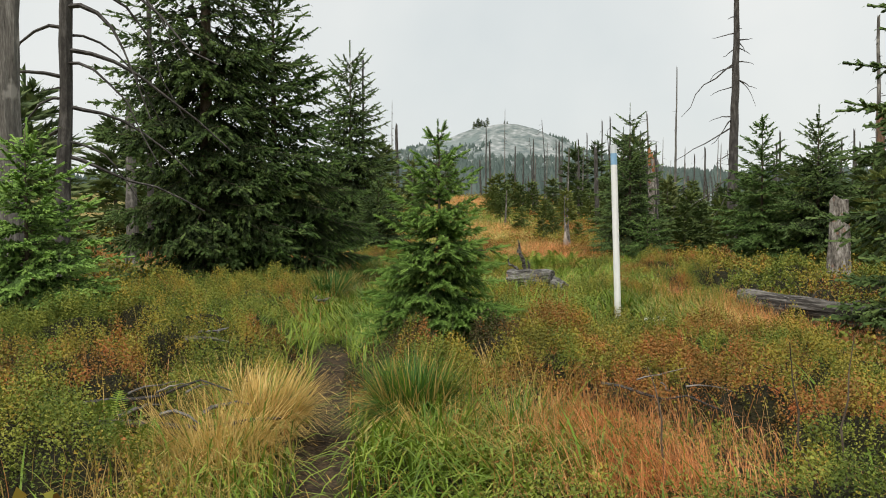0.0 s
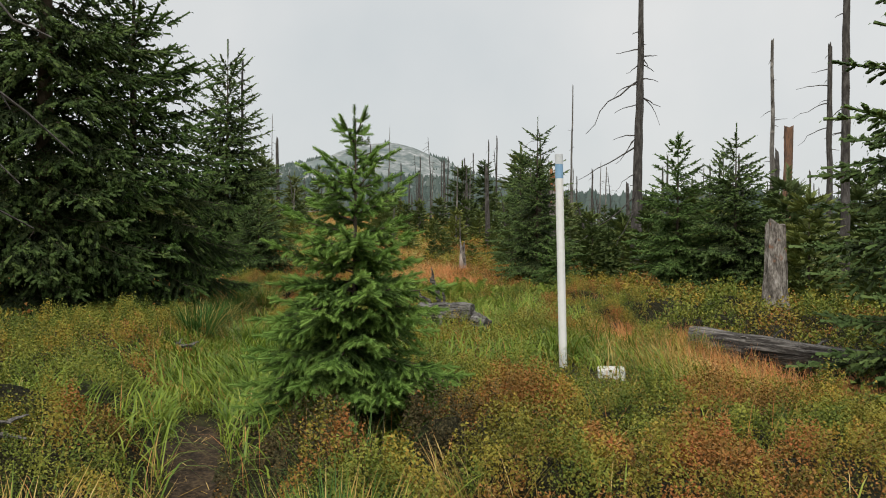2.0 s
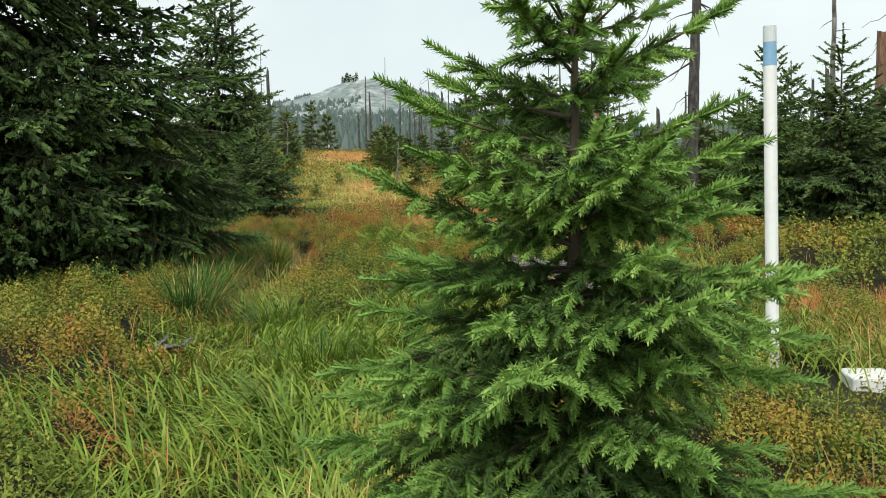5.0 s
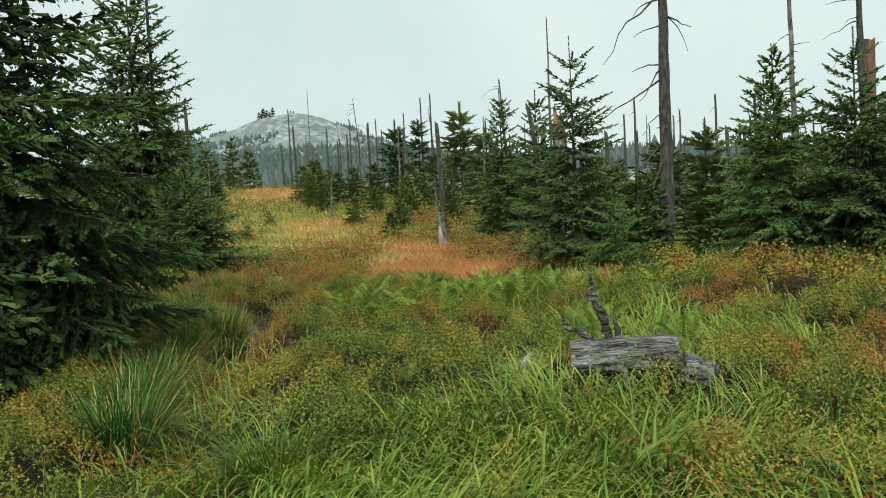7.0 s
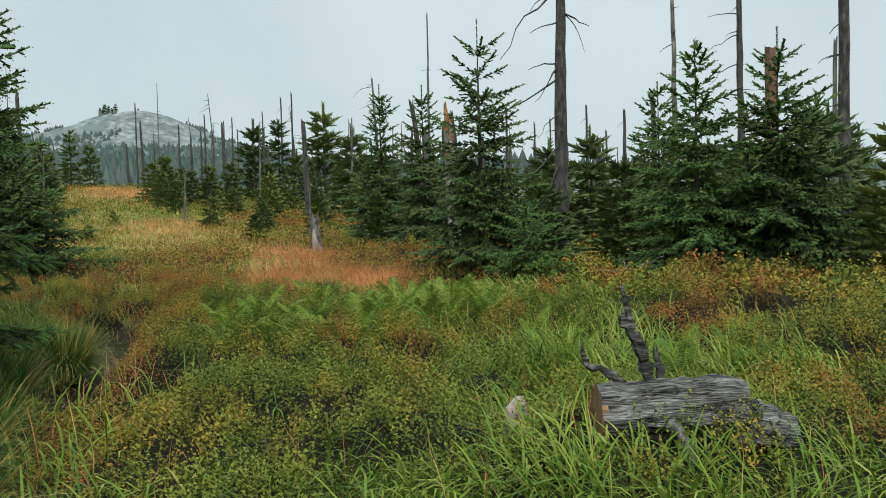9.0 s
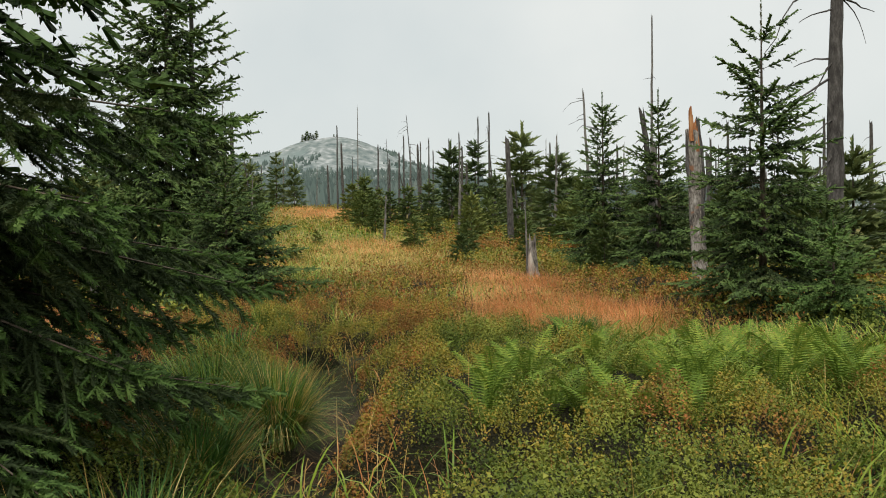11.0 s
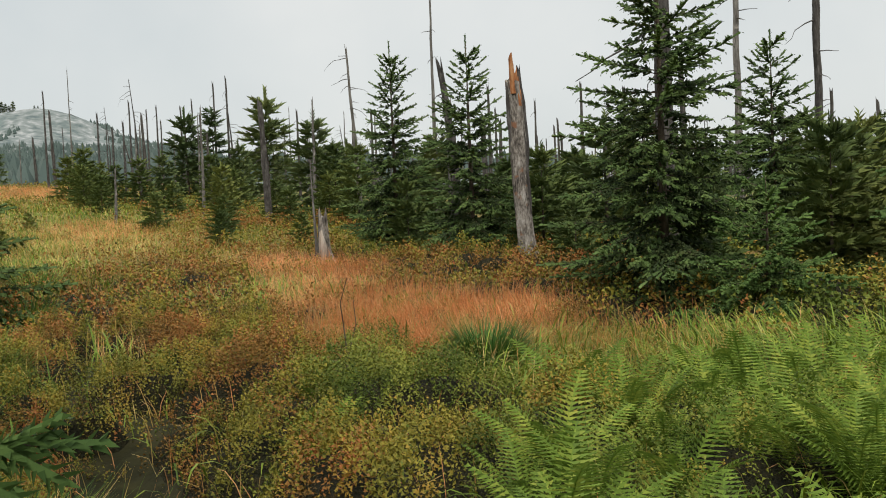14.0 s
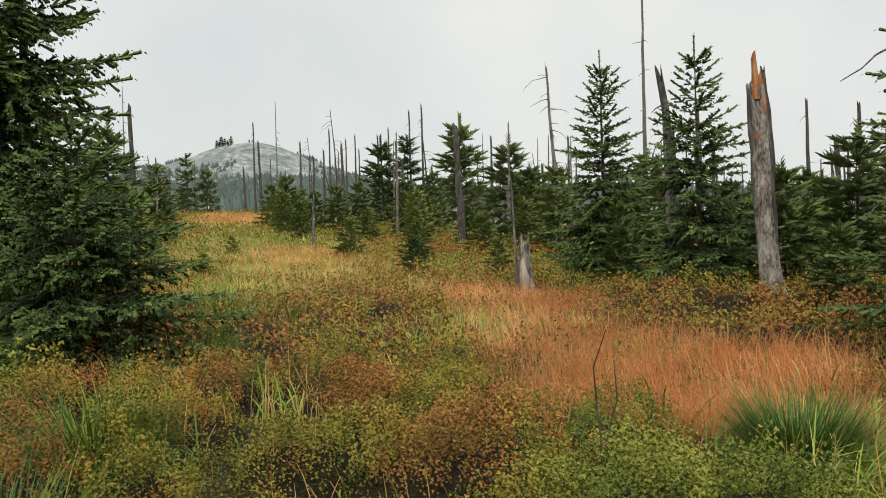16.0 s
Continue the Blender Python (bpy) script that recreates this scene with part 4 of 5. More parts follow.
tagged(pole, "white wooden marker pole with a pale blue band near its top", "pole")


def block(wx, wy, wz, bevel, material, name, seed=0, rough=0.0):
    """A block with rounded edges, its base at z 0, slightly uneven."""
    bm = bmesh.new()
    bmesh.ops.create_cube(bm, size=1)
    bmesh.ops.scale(bm, vec=(wx, wy, wz), verts=bm.verts)
    bmesh.ops.translate(bm, vec=(0, 0, wz / 2), verts=bm.verts)
    bmesh.ops.bevel(bm, geom=bm.edges[:], offset=bevel, segments=3, affect="EDGES", profile=0.6)
    if rough:
        bmesh.ops.subdivide_edges(bm, edges=[e for e in bm.edges if e.calc_length() > 0.08], cuts=5, use_grid_fill=True)
        r = np.random.default_rng(seed)
        for v in bm.verts:
            v.co += Vector(r.normal(0, rough, 3))
    me = bpy.data.meshes.new(name)
    bm.to_mesh(me)
    bm.free()
    me.materials.append(material)
    return me


stone = new("boundary_stone")
part("block", block(0.25, 0.25, 0.5, 0.016, STONE_PAINT, "block", 3, 0.0010), stone)
arc = [(-0.06 + 0.035 * math.cos(a), -0.127, 0.40 + 0.05 * math.sin(a)) for a in np.linspace(-1.6, 2.2, 10)]
v, f = tube(arc, [0.006] * 10, 5)
part("painted_mark", mesh_of("painted_mark", v, f, BLACK_PAINT), stone, "faded black painted mark")
stone.matrix_basis = pose(2.66, 10.235, -0.055, 1, -2, -15)
tagged(stone, "square white-painted granite boundary stone standing in the grass", "stone")

post = new("distant_post")
v, f = tube([(0, 0, -0.2), (0, 0, 0.6), (0, 0, 1.25), (0, 0, 1.28)], [0.09, 0.09, 0.09, 0.06], 10)
part("shaft", mesh_of("shaft", v, f, WHITE_PAINT), post)
post.matrix_basis = pose(-1.2, 97.2, at_ground(-1.2, 97.2))
tagged(post, "small white post where the trail tops the rise", "post")


# ---- fallen wood ----
def log_piece(length, thick, seed, bend=0.03, taper=0.9, sides=16, jag=0.0):
    n = 12
    u = np.linspace(0, 1, n)
    r = np.random.default_rng(seed)
    wob = np.cumsum(r.normal(0, 0.006, (n, 2)), 0)
    line = np.stack([u * length, bend * np.sin(u * 3) + wob[:, 0], wob[:, 1]], -1)
    return tube(line, thick / 2 * (1 - (1 - taper) * u), sides, 0.16, seed, True, jag)


def disc(radius, material, name, seed):
    r = np.random.default_rng(seed)
    a = np.arange(16) * 2 * np.pi / 16
    rim = radius * (1 + r.normal(0, 0.03, 16))
    v = np.concatenate([[[-0.012, 0, 0]], np.stack([np.full(16, -0.008), rim * np.cos(a), rim * np.sin(a)], -1), np.stack([np.full(16, 0.02), rim * np.cos(a), rim * np.sin(a)], -1)])
    k = np.arange(16)
    k2 = (k + 1) % 16
    tri = np.stack([np.zeros(16, int), 1 + k2, 1 + k], -1)
    quad = np.stack([1 + k, 1 + k2, 17 + k2, 17 + k], -1)
    return mesh_of(name, v, [quad, tri], material)


log = new("log")
v, f = log_piece(0.68, 0.27, 81, 0.01, 0.98)
part("trunk", mesh_of("trunk", v, f, LOG_BARK), log)
part("cut_end", disc(0.128, LOG_END, "cut_end", 4), log, "brown weathered sawn end")


def broken_branch(points, radii, seed, jag=0.05):
    """A knotty dead branch through a few points, splintered at its end."""
    p = np.asarray(points, float)
    u = np.linspace(0, len(p) - 1, 4 * len(p))
    line = np.stack([np.interp(u, np.arange(len(p)), p[:, q]) for q in range(3)], -1)
    r = np.random.default_rng(seed)
    line = line + r.normal(0, 0.006, line.shape)
    return tube(line, np.interp(u, np.arange(len(p)), radii) * r.uniform(0.55, 0.95, len(u)), 8, 0.45, seed, True, jag)


for k, (name, pts, radii, mat) in enumerate([
        ("branch", [(0.25, 0.02, 0.06), (0.235, 0.03, 0.20), (0.20, 0.04, 0.33), (0.12, 0.05, 0.44)], [0.042, 0.036, 0.032, 0.022], ROT_BARK),
        ("branch", [(0.17, 0.045, 0.37), (0.155, 0.05, 0.46), (0.13, 0.06, 0.56)], [0.022, 0.018, 0.010], ROT_BARK),
        ("branch", [(0.20, 0.04, 0.06), (0.10, 0.07, 0.15), (-0.02, 0.10, 0.21), (-0.05, 0.11, 0.27)], [0.036, 0.030, 0.024, 0.014], ROT_BARK),
        ("branch_stub", [(0.30, 0.04, 0.08), (0.31, 0.05, 0.18), (0.28, 0.06, 0.26)], [0.026, 0.024, 0.016], WOOD_DARK),
        ("branch_stub", [(0.29, -0.08, -0.02), (0.32, -0.20, -0.05), (0.36, -0.32, -0.20), (0.40, -0.42, -0.38)], [0.036, 0.040, 0.032, 0.024], WOOD_GREY)]):
    v, f = broken_branch(pts, radii, 860 + k)
    part(name, mesh_of(name, v, f, mat), log)
log.matrix_basis = pose(1.09, 13.26, 0.71, 0, 1, -19)
tagged(log, "short grey cracked log with upright broken branches", "log")
chunk = new("wood_chunk")
v, f = log_piece(0.20, 0.22, 82, 0.01, 0.85, 12, 0.05)
part("wood", mesh_of("wood", v, f, LOG_BARK), chunk)
chunk.matrix_basis = pose(1.70, 12.96, at_ground(1.75, 13.0) + 0.13, 0, 6, -22)
tagged(chunk, "loose grey splinter of a log in the grass", "log")
chip = snag(0.24, 0.15, 83, WOOD_PALE, "small pale broken stump among grass", (0.98, 13.75), jag=0.08, taper=0.8, sides=9, name="stump")
chip.matrix_basis = pose(1.0, 13.9, at_ground(1.0, 13.9) - 0.02)

rot = new("fallen_log")
v, f = log_piece(2.1, 0.34, 84, -0.06, 0.7, 18, 0.25)
part("trunk", mesh_of("trunk", v, f, ROT_BARK), rot)
part("cut_end", disc(0.16, LOG_END, "cut_end", 5), rot, "orange-brown sawn end")
for k, (x, way, length) in enumerate([(0.5, (0.2, -1, 0.4), 0.3), (0.9, (0.5, -0.6, 0.6), 0.35), (1.4, (0.7, 0.2, 0.9), 0.25), (1.75, (0.3, -1, 0.1), 0.4)]):
    v, f = limb((x, 0, 0.08), way, length, 0.022, 850 + k, 0.2, 5)
    part("branch_stub", mesh_of("branch_stub", v, f, WOOD_GREY), rot)
rot.matrix_basis = pose(4.28, 12.3, 0.46, 0, 5, -22)
tagged(rot, "long rotten fallen trunk with cracked grey wood", "log")

for k, (x, y, z, turn, length, th, lab) in enumerate([(-1.75, 4.75, 0.14, 12, 1.1, 0.030, "dark dead branch lying by the path"), (-1.7, 5.0, 0.22, 8, 0.8, 0.016, "thin dead branch lying in the ferns"),
                                                      (-1.75, 6.85, 0.28, 20, 0.35, 0.03, "bleached piece of dead wood in the bilberries"), (1.25, 5.3, 0.24, -40, 0.75, 0.011, "dark bent twig lying on the grass"),
                                                      (5.6, 20.1, 0.30, 10, 1.3, 0.03, "grey dead branch lying under the spruces"), (-1.7, 11.2, 0.05, 15, 0.4, 0.05, "reddish rotten piece of wood beside the path")]):
    stick = new("fallen_branch")
    a = radians(turn)
    v, f = limb((0, 0, 0), (math.cos(a), math.sin(a), 0.12), length, th, 900 + k, 0.1, 6)
    part("stem", mesh_of("stem", v, f, WOOD_ORANGE if "reddish" in lab else WOOD_GREY if k not in (0, 1, 3) else WOOD_DARK), stick)
    for j in range(3):
        v, f = limb((math.cos(a) * length * (0.3 + 0.2 * j), math.sin(a) * length * (0.3 + 0.2 * j), 0.05), (math.cos(a + 0.8 * (-1) ** j), math.sin(a + 0.8 * (-1) ** j), 0.3), length * 0.35, th * 0.5, 950 + 3 * k + j, 0.2, 4)
        part("twig", mesh_of("twig", v, f, WOOD_GREY), stick)
    stick.matrix_basis = pose(x, y, at_ground(x, y) + z)
    tagged(stick, lab, "branch")

# ---- ferns, tufts ----
def frond_template(pairs=24, seed=5):
    """A fern frond of unit length with toothed leaflets, arching over."""
    v, f = [], []
    r = np.random.default_rng(seed)
    for k in range(pairs):
        s = 0.12 + 0.86 * k / pairs
        z = 0.55 * s - 0.48 * s ** 2.2
        reach = 0.17 * math.sin(math.pi * min(1, 0.18 + s * 0.82)) ** 0.8 + 0.012
        for sgn in (-1, 1):
            for j in range(3):
                a, b = reach * j / 3, reach * (j + 1) / 3 + 0.012
                w = 0.0155 * (1 - j * 0.25)
                n = len(v)
                v += [(sgn * a, s + a * 0.35 - w, z - a * 0.2), (sgn * a, s + a * 0.35 + w, z - a * 0.2), (sgn * b, s + b * 0.35 + w * 0.6, z - b * 0.25)]
                f.append((n, n + 1, n + 2))
        n = len(v)
        v += [(-0.006, s - 0.06, 0.55 * (s - 0.06) - 0.48 * max(0, s - 0.06) ** 2.2), (0.006, s - 0.06, 0.55 * (s - 0.06) - 0.48 * max(0, s - 0.06) ** 2.2), (0, s, z)]
        f.append((n, n + 1, n + 2))
    return np.array(v), np.array(f)


FROND = frond_template()


def fern(x, y, size, seed, fronds=8):
    r = np.random.default_rng(seed)
    plant = new("fern")
    for k in range(fronds):
        a = 6.283 * k / fronds + r.normal(0, 0.3)
        v, f = scatter(FROND[0], FROND[1], np.zeros((1, 3)), np.array([[math.cos(a), math.sin(a), r.uniform(0.7, 1.8)]]), np.array([[0.0, 0, 1]]), np.array([size * r.uniform(0.75, 1.15)]))
        part("frond", mesh_of("frond", v, f, FERN), plant)
    plant.matrix_basis = pose(x, y, at_ground(x, y))
    tagged(plant, "light green fern with arching fronds", "fern", "ferns in the clearing")


for k in range(12):
    x, y = 0.85 + rng.normal(0, 0.6), 17.4 + rng.normal(0, 0.6)
    if x - trail(y) > 0.6:
        fern(x, y, rng.uniform(0.38, 0.55), 600 + k)
for k in range(22):
    fern(1.9 + rng.normal(0, 0.5), 18.1 + rng.normal(0, 0.45), rng.uniform(0.42, 0.60), 670 + k)
for k in range(9):
    fern(1.3 + rng.normal(0, 0.6), 17.4 + rng.normal(0, 0.6), rng.uniform(0.38, 0.56), 640 + k)
for x, y, s in ((-1.45, 4.75, 0.42), (-1.2, 4.5, 0.38), (-1.65, 5.0, 0.40), (2.1, 15.2, 0.5), (2.6, 14.6, 0.45), (-0.1, 19.3, 0.45), (0.2, 19.9, 0.4), (0.4, 20.7, 0.4), (1.9, 13.9, 0.4), (0.9, 15.6, 0.3), (4.3, 20.2, 0.35), (2.6, 16.0, 0.4), (2.4, 16.3, 0.45), (3.7, 17.3, 0.4), (3.3, 14.9, 0.42), (2.9, 16.8, 0.4)):
    fern(x, y, s, int(700 + x * 10 + y), 7)


def blade_template(reach, fall, segments=3):
    """A grass blade of about unit length that leans out by reach and drops its tip by fall."""
    s = np.linspace(0, 1, segments + 1)
    w = np.interp(s, [0, 0.4, 0.75, 1], [0.75, 1.0, 0.7, 0.0])
    y, z = reach * s ** 1.8, s - fall * s ** 2.4
    v = []
    for k in range(segments):
        v += [(-w[k] / 2, y[k], z[k]), (w[k] / 2, y[k], z[k])]
    v.append((0, y[-1], z[-1]))
    f = [(2 * k, 2 * k + 1, 2 * k + 3, 2 * k + 2) for k in range(segments - 1)]
    tri = (2 * segments - 2, 2 * segments - 1, 2 * segments)
    return np.array(v, float), [np.array(f), np.array([tri])]


BLADES = [blade_template(*c) for c in ((0.25, 0.08), (0.45, 0.25), (0.65, 0.55), (0.80, 0.85))]
ARCHED = [blade_template(*c, 4) for c in ((0.45, 0.30), (0.70, 0.62), (0.85, 0.85), (0.95, 1.05))]


def blades(x, y, z, size, width, turn, seed, lean=None, kinds=BLADES):
    """Many grass blades at once; lean: how far each one is tipped over."""
    r = np.random.default_rng(seed)
    n = len(x)
    kind = r.integers(0, 4, n)
    tip = r.normal(0, 0.16, n) if lean is None else lean
    out = []
    for k, (t, fs) in enumerate(kinds):
        s = kind == k
        if not s.any():
            continue
        c, q, sn = np.cos(turn[s]), tip[s], np.sin(turn[s])
        ahead = np.stack([c, sn, np.zeros_like(c)], -1)
        upv = np.stack([c * q, sn * q, np.ones_like(c)], -1)
        side = np.stack([-sn, c, np.zeros_like(c)], -1)
        v = np.stack([x[s], y[s], z[s]], -1)[:, None] + side[:, None] * t[None, :, :1] * width[s][:, None, None] + (ahead[:, None] * t[None, :, 1:2] + upv[:, None] * t[None, :, 2:3]) * size[s][:, None, None]
        idx = (np.arange(s.sum()) * len(t))[:, None, None]
        out.append((v.reshape(-1, 3), [(fs[0][None] + idx).reshape(-1, 4), (fs[1][None] + idx).reshape(-1, 3)]))
    return joined(out)


def tuft(x, y, radius, tall, mats, count, seed, label, lean=0.55, width=0.006):
    """A grass tussock: its blades fan out from a small foot; mats: (part name, material, share, from how far out)."""
    r = np.random.default_rng(seed)
    plant = new("grass_tussock")
    for k, (name, mat, share, inner) in enumerate(mats):
        n = int(count * share)
        d = np.sqrt(r.uniform(inner ** 2, 1, n))
        a = r.uniform(0, 6.283, n)
        v, f = blades(d * np.cos(a) * radius * 0.45, d * np.sin(a) * radius * 0.45, np.full(n, -0.03), tall * r.uniform(0.55, 1.15, n), np.full(n, width) * r.uniform(0.7, 1.3, n), a + r.normal(0, 0.5, n), seed + k, d * lean + r.normal(0, 0.1, n))
        tagged(part(name, mesh_of(name, v, f, mat), plant), kind="stuff")
    plant.matrix_basis = pose(x, y, at_ground(x, y))
    tagged(plant, label, "grass tussock", "grass tussocks")


STRAW_MIX = [("straw_foliage", GRASS_STRAW, 0.85, 0.0), ("green_foliage", GRASS_GREEN, 0.15, 0.0)]
RUSH_MIX = [("rush_foliage", GRASS_DARK, 0.85, 0.0), ("straw_foliage", GRASS_STRAW, 0.15, 0.85)]
GREEN_MIX = [("rush_foliage", GRASS_DARK, 0.55, 0.0), ("green_foliage", GRASS_GREEN, 0.45, 0.3)]
FRINGE_MIX = [("rush_foliage", GRASS_DARK, 0.45, 0.0), ("green_foliage", GRASS_GREEN, 0.33, 0.0), ("straw_foliage", GRASS_STRAW, 0.22, 0.75)]
HALF_MIX = [("green_foliage", GRASS_GREEN, 0.55, 0.0), ("straw_foliage", GRASS_STRAW, 0.45, 0.5)]
tuft(-0.80, 5.35, 0.42, 0.44, STRAW_MIX, 1700, 301, "pale straw-coloured grass tussock beside the path")
tuft(-0.85, 4.65, 0.40, 0.42, STRAW_MIX, 900, 302, "golden grass tussock beside the path")
tuft(-1.1, 5.9, 0.35, 0.40, STRAW_MIX, 500, 303, "thin straw-coloured grass tussock")
tuft(0.14, 5.35, 0.36, 0.52, [("rush_foliage", GRASS_DARK, 0.5, 0.0), ("green_foliage", GRASS_GREEN, 0.35, 0.0), ("straw_foliage", GRASS_STRAW, 0.15, 0.8)], 2600, 304, "dense green rush tussock with a straw fringe", 0.12, 0.007)
tuft(0.20, 6.35, 0.32, 0.55, [("stalk_foliage", HEATHER, 0.5, 0.0), ("rush_foliage", GRASS_DARK, 0.5, 0.0)], 420, 305, "tussock of thin grey-green stalks", 0.35, 0.004)
tuft(0.72, 4.75, 0.22, 0.42, GREEN_MIX, 420, 306, "small upright green grass tussock", 0.35)
tuft(0.35, 4.75, 0.40, 0.30, HALF_MIX, 800, 307, "low green and straw grass tussock")
tuft(0.75, 6.2, 0.35, 0.36, STRAW_MIX, 500, 308, "loose straw-coloured grass tussock")
tuft(-1.40, 18.75, 0.30, 0.44, FRINGE_MIX, 1300, 309, "tall green and straw grass tussock beside the path", 0.42)
tuft(-1.75, 19.2, 0.34, 0.44, GREEN_MIX, 900, 310, "green and straw grass tussock beside the path", 0.45)
tuft(-1.75, 20.4, 0.40, 0.5, GREEN_MIX, 800, 311, "green grass tussock under the spruce")
tuft(-1.55, 21.5, 0.34, 0.52, GREEN_MIX, 1400, 312, "arching green grass tussock", 0.45)
tuft(-1.30, 17.95, 0.26, 0.62, FRINGE_MIX, 1900, 321, "tall green tussock with a straw fringe hanging over the path", 0.25)
tuft(-1.75, 18.15, 0.36, 0.58, GREEN_MIX, 1100, 322, "tall green grass tussock beside the path", 0.4)
tuft(1.62, 20.55, 0.30, 0.48, [("rush_foliage", GRASS_DARK, 0.95, 0.0), ("straw_foliage", GRASS_STRAW, 0.05, 0.7)], 2600, 313, "drooping dark green grass tussock in the orange grass", 0.36, 0.0055)
tuft(2.15, 20.9, 0.34, 0.32, HALF_MIX, 800, 314, "green and straw grass tussock in the clearing", 0.7)
tuft(-0.85, 12.6, 0.35, 0.36, GREEN_MIX, 700, 315, "green grass tussock leaning over the path")
tuft(-0.55, 10.9, 0.35, 0.4, GREEN_MIX, 600, 316, "low green grass tussock")
tuft(-1.75, 13.6, 0.4, 0.55, RUSH_MIX, 900, 317, "green rush tussock under the spruce")
for k, (x, y) in enumerate(((-1.80, 14.6), (-1.75, 15.5), (-1.70, 16.9))):
    tuft(x, y, 0.36, 0.52, RUSH_MIX, 700, 330 + k, "dark green rush tussock beside the path")
tuft(2.35, 10.95, 0.25, 0.42, [("green_foliage", GRASS_GREEN, 1.0, 0.0)], 260, 318, "thin grass growing beside the pole", 0.25)
tuft(-1.1, 25.5, 0.4, 0.5, GREEN_MIX, 600, 319, "green grass tussock on the open slope")
tuft(-0.9, 28.5, 0.5, 0.6, GREEN_MIX, 600, 320, "green grass tussock on the open slope")

# bare young stems standing in the clearing
for k, (x, y, tall) in enumerate(((0.35, 20.2, 0.62), (0.48, 20.25, 0.75), (0.22, 20.0, 0.5), (1.95, 3.9, 0.85), (2.1, 4.0, 0.7), (1.35, 4.1, 0.6))):
    stem = new("bare_stem")
    v, f = limb((0, 0, -0.05), (0.08 * (-1) ** k, 0.05, 1), tall, 0.008, 1200 + k, 0.0, 5)
    part("stem", mesh_of("stem", v, f, BARK), stem)
    stem.matrix_basis = pose(x, y, at_ground(x, y))
    tagged(stem, "thin dark bare stem of a young shrub", "shrub stem", "bare stems")

# ---- ground cover: bilberry, heather and grasses ----
def sprig_template(leaves, seed):
    """A small upright leafy shoot: leaves set alternately along it, each a kite."""
    r = np.random.default_rng(seed)
    v, f = [], []
    for k in range(leaves):
        a = 2.4 * k + r.normal(0, 0.3)
        up = r.uniform(0.3, 1.5)
        c = np.array([r.normal(0, 0.20), r.normal(0, 0.20), -4.4 + 5.0 * k / leaves])
        d = np.array([math.cos(a), math.sin(a), up])
        d /= np.linalg.norm(d)
        s = np.array([-math.sin(a), math.cos(a), r.normal(0, 0.3)])
        ln, wd = r.uniform(0.55, 0.85), r.uniform(0.20, 0.30)
        n = len(v)
        v += [c - s * wd + d * ln * 0.25, c + s * wd + d * ln * 0.4, c + d * ln]
        f.append((n, n + 1, n + 2))
    return np.array(v), np.array(f)


SPRIGS = [sprig_template(11, s) for s in (1, 2, 3)]


def bushes(x, y, cell, seed):
    """Low rounded bushes: how high the bush at each place reaches (0 to 1), a number of its own for each bush, and the way outwards."""
    ix, iy = np.floor(x / cell), np.floor(y / cell)
    best, own, ox, oy = np.zeros(len(x)), np.zeros(len(x)), np.zeros(len(x)), np.zeros(len(x))
    for dx in (-1, 0, 1):
        for dy in (-1, 0, 1):
            jx, jy = ix + dx, iy + dy
            cx, cy = (jx + lattice(jx, jy, seed)) * cell, (jy + lattice(jx, jy, seed + 1)) * cell
            rad = cell * (0.44 + 0.38 * lattice(jx, jy, seed + 2))
            q = 1 - ((x - cx) ** 2 + (y - cy) ** 2) / rad ** 2
            up = np.sqrt(np.clip(q, 0, 1)) * (0.45 + 0.55 * lattice(jx, jy, seed + 3))
            s = up > best
            best, own = np.where(s, up, best), np.where(s, lattice(jx, jy, seed + 4), own)
            ox, oy = np.where(s, (x - cx) / rad, ox), np.where(s, (y - cy) / rad, oy)
    return best, own, ox, oy


def thick_of(x, y):
    """How high the low shrubs grow."""
    return 0.37 + 0.17 * wave(x, y, 1.4, 21) - 0.10 * blob(x, y, 2.2, 8.6, 1.0, 1.5) + 0.10 * blob(x, y, -2.4, 8, 1.6, 4) + 0.12 * blob(x, y, -0.2, 20.4, 0.9, 0.8) - 0.2 * blob(x, y, 1.9, 20.0, 1.1, 0.9)


def green_grass(x, y):
    g = 0.30 * blob(x, y, -1.7, 9.2, 0.85, 1.9) + 0.35 * blob(x, y, -0.7, 9.6, 0.5, 1.6) + 0.2 * blob(x, y, -1.15, 8.3, 0.4, 1.0) + 0.6 * blob(x, y, -0.3, 10.6, 0.9, 2.8) + 0.7 * blob(x, y, 2.3, 10.6, 1.2, 1.6) + 0.8 * blob(x, y, 0.1, 11.7, 1.1, 1.3) + 0.25 * blob(x, y, 1.3, 12.4, 1.2, 1.2)
    g = g + 0.9 * blob(x, y, 2.3, 14.6, 1.2, 1.3) + 0.4 * blob(x, y, 2.6, 17.8, 1.6, 1.8) + 0.4 * blob(x, y, 2.9, 20.2, 1.8, 1.2) + 0.9 * blob(x, y, 0.2, 4.2, 1.0, 1.2) + 0.5 * blob(x, y, 1.8, 26, 1.2, 1.2)
    g = g + 0.10 * blob(x, y, -1.6, 13.5, 0.6, 2.0) + 0.3 * blob(x, y, -1.9, 19.5, 0.5, 3.0) + 0.35 * blob(x, y, -0.8, 33, 1.2, 7) + 0.5 * blob(x, y, 3.4, 18.8, 1.2, 1.0) + 0.35 * blob(x, y, 0.5, 50, 4, 14)
    return g


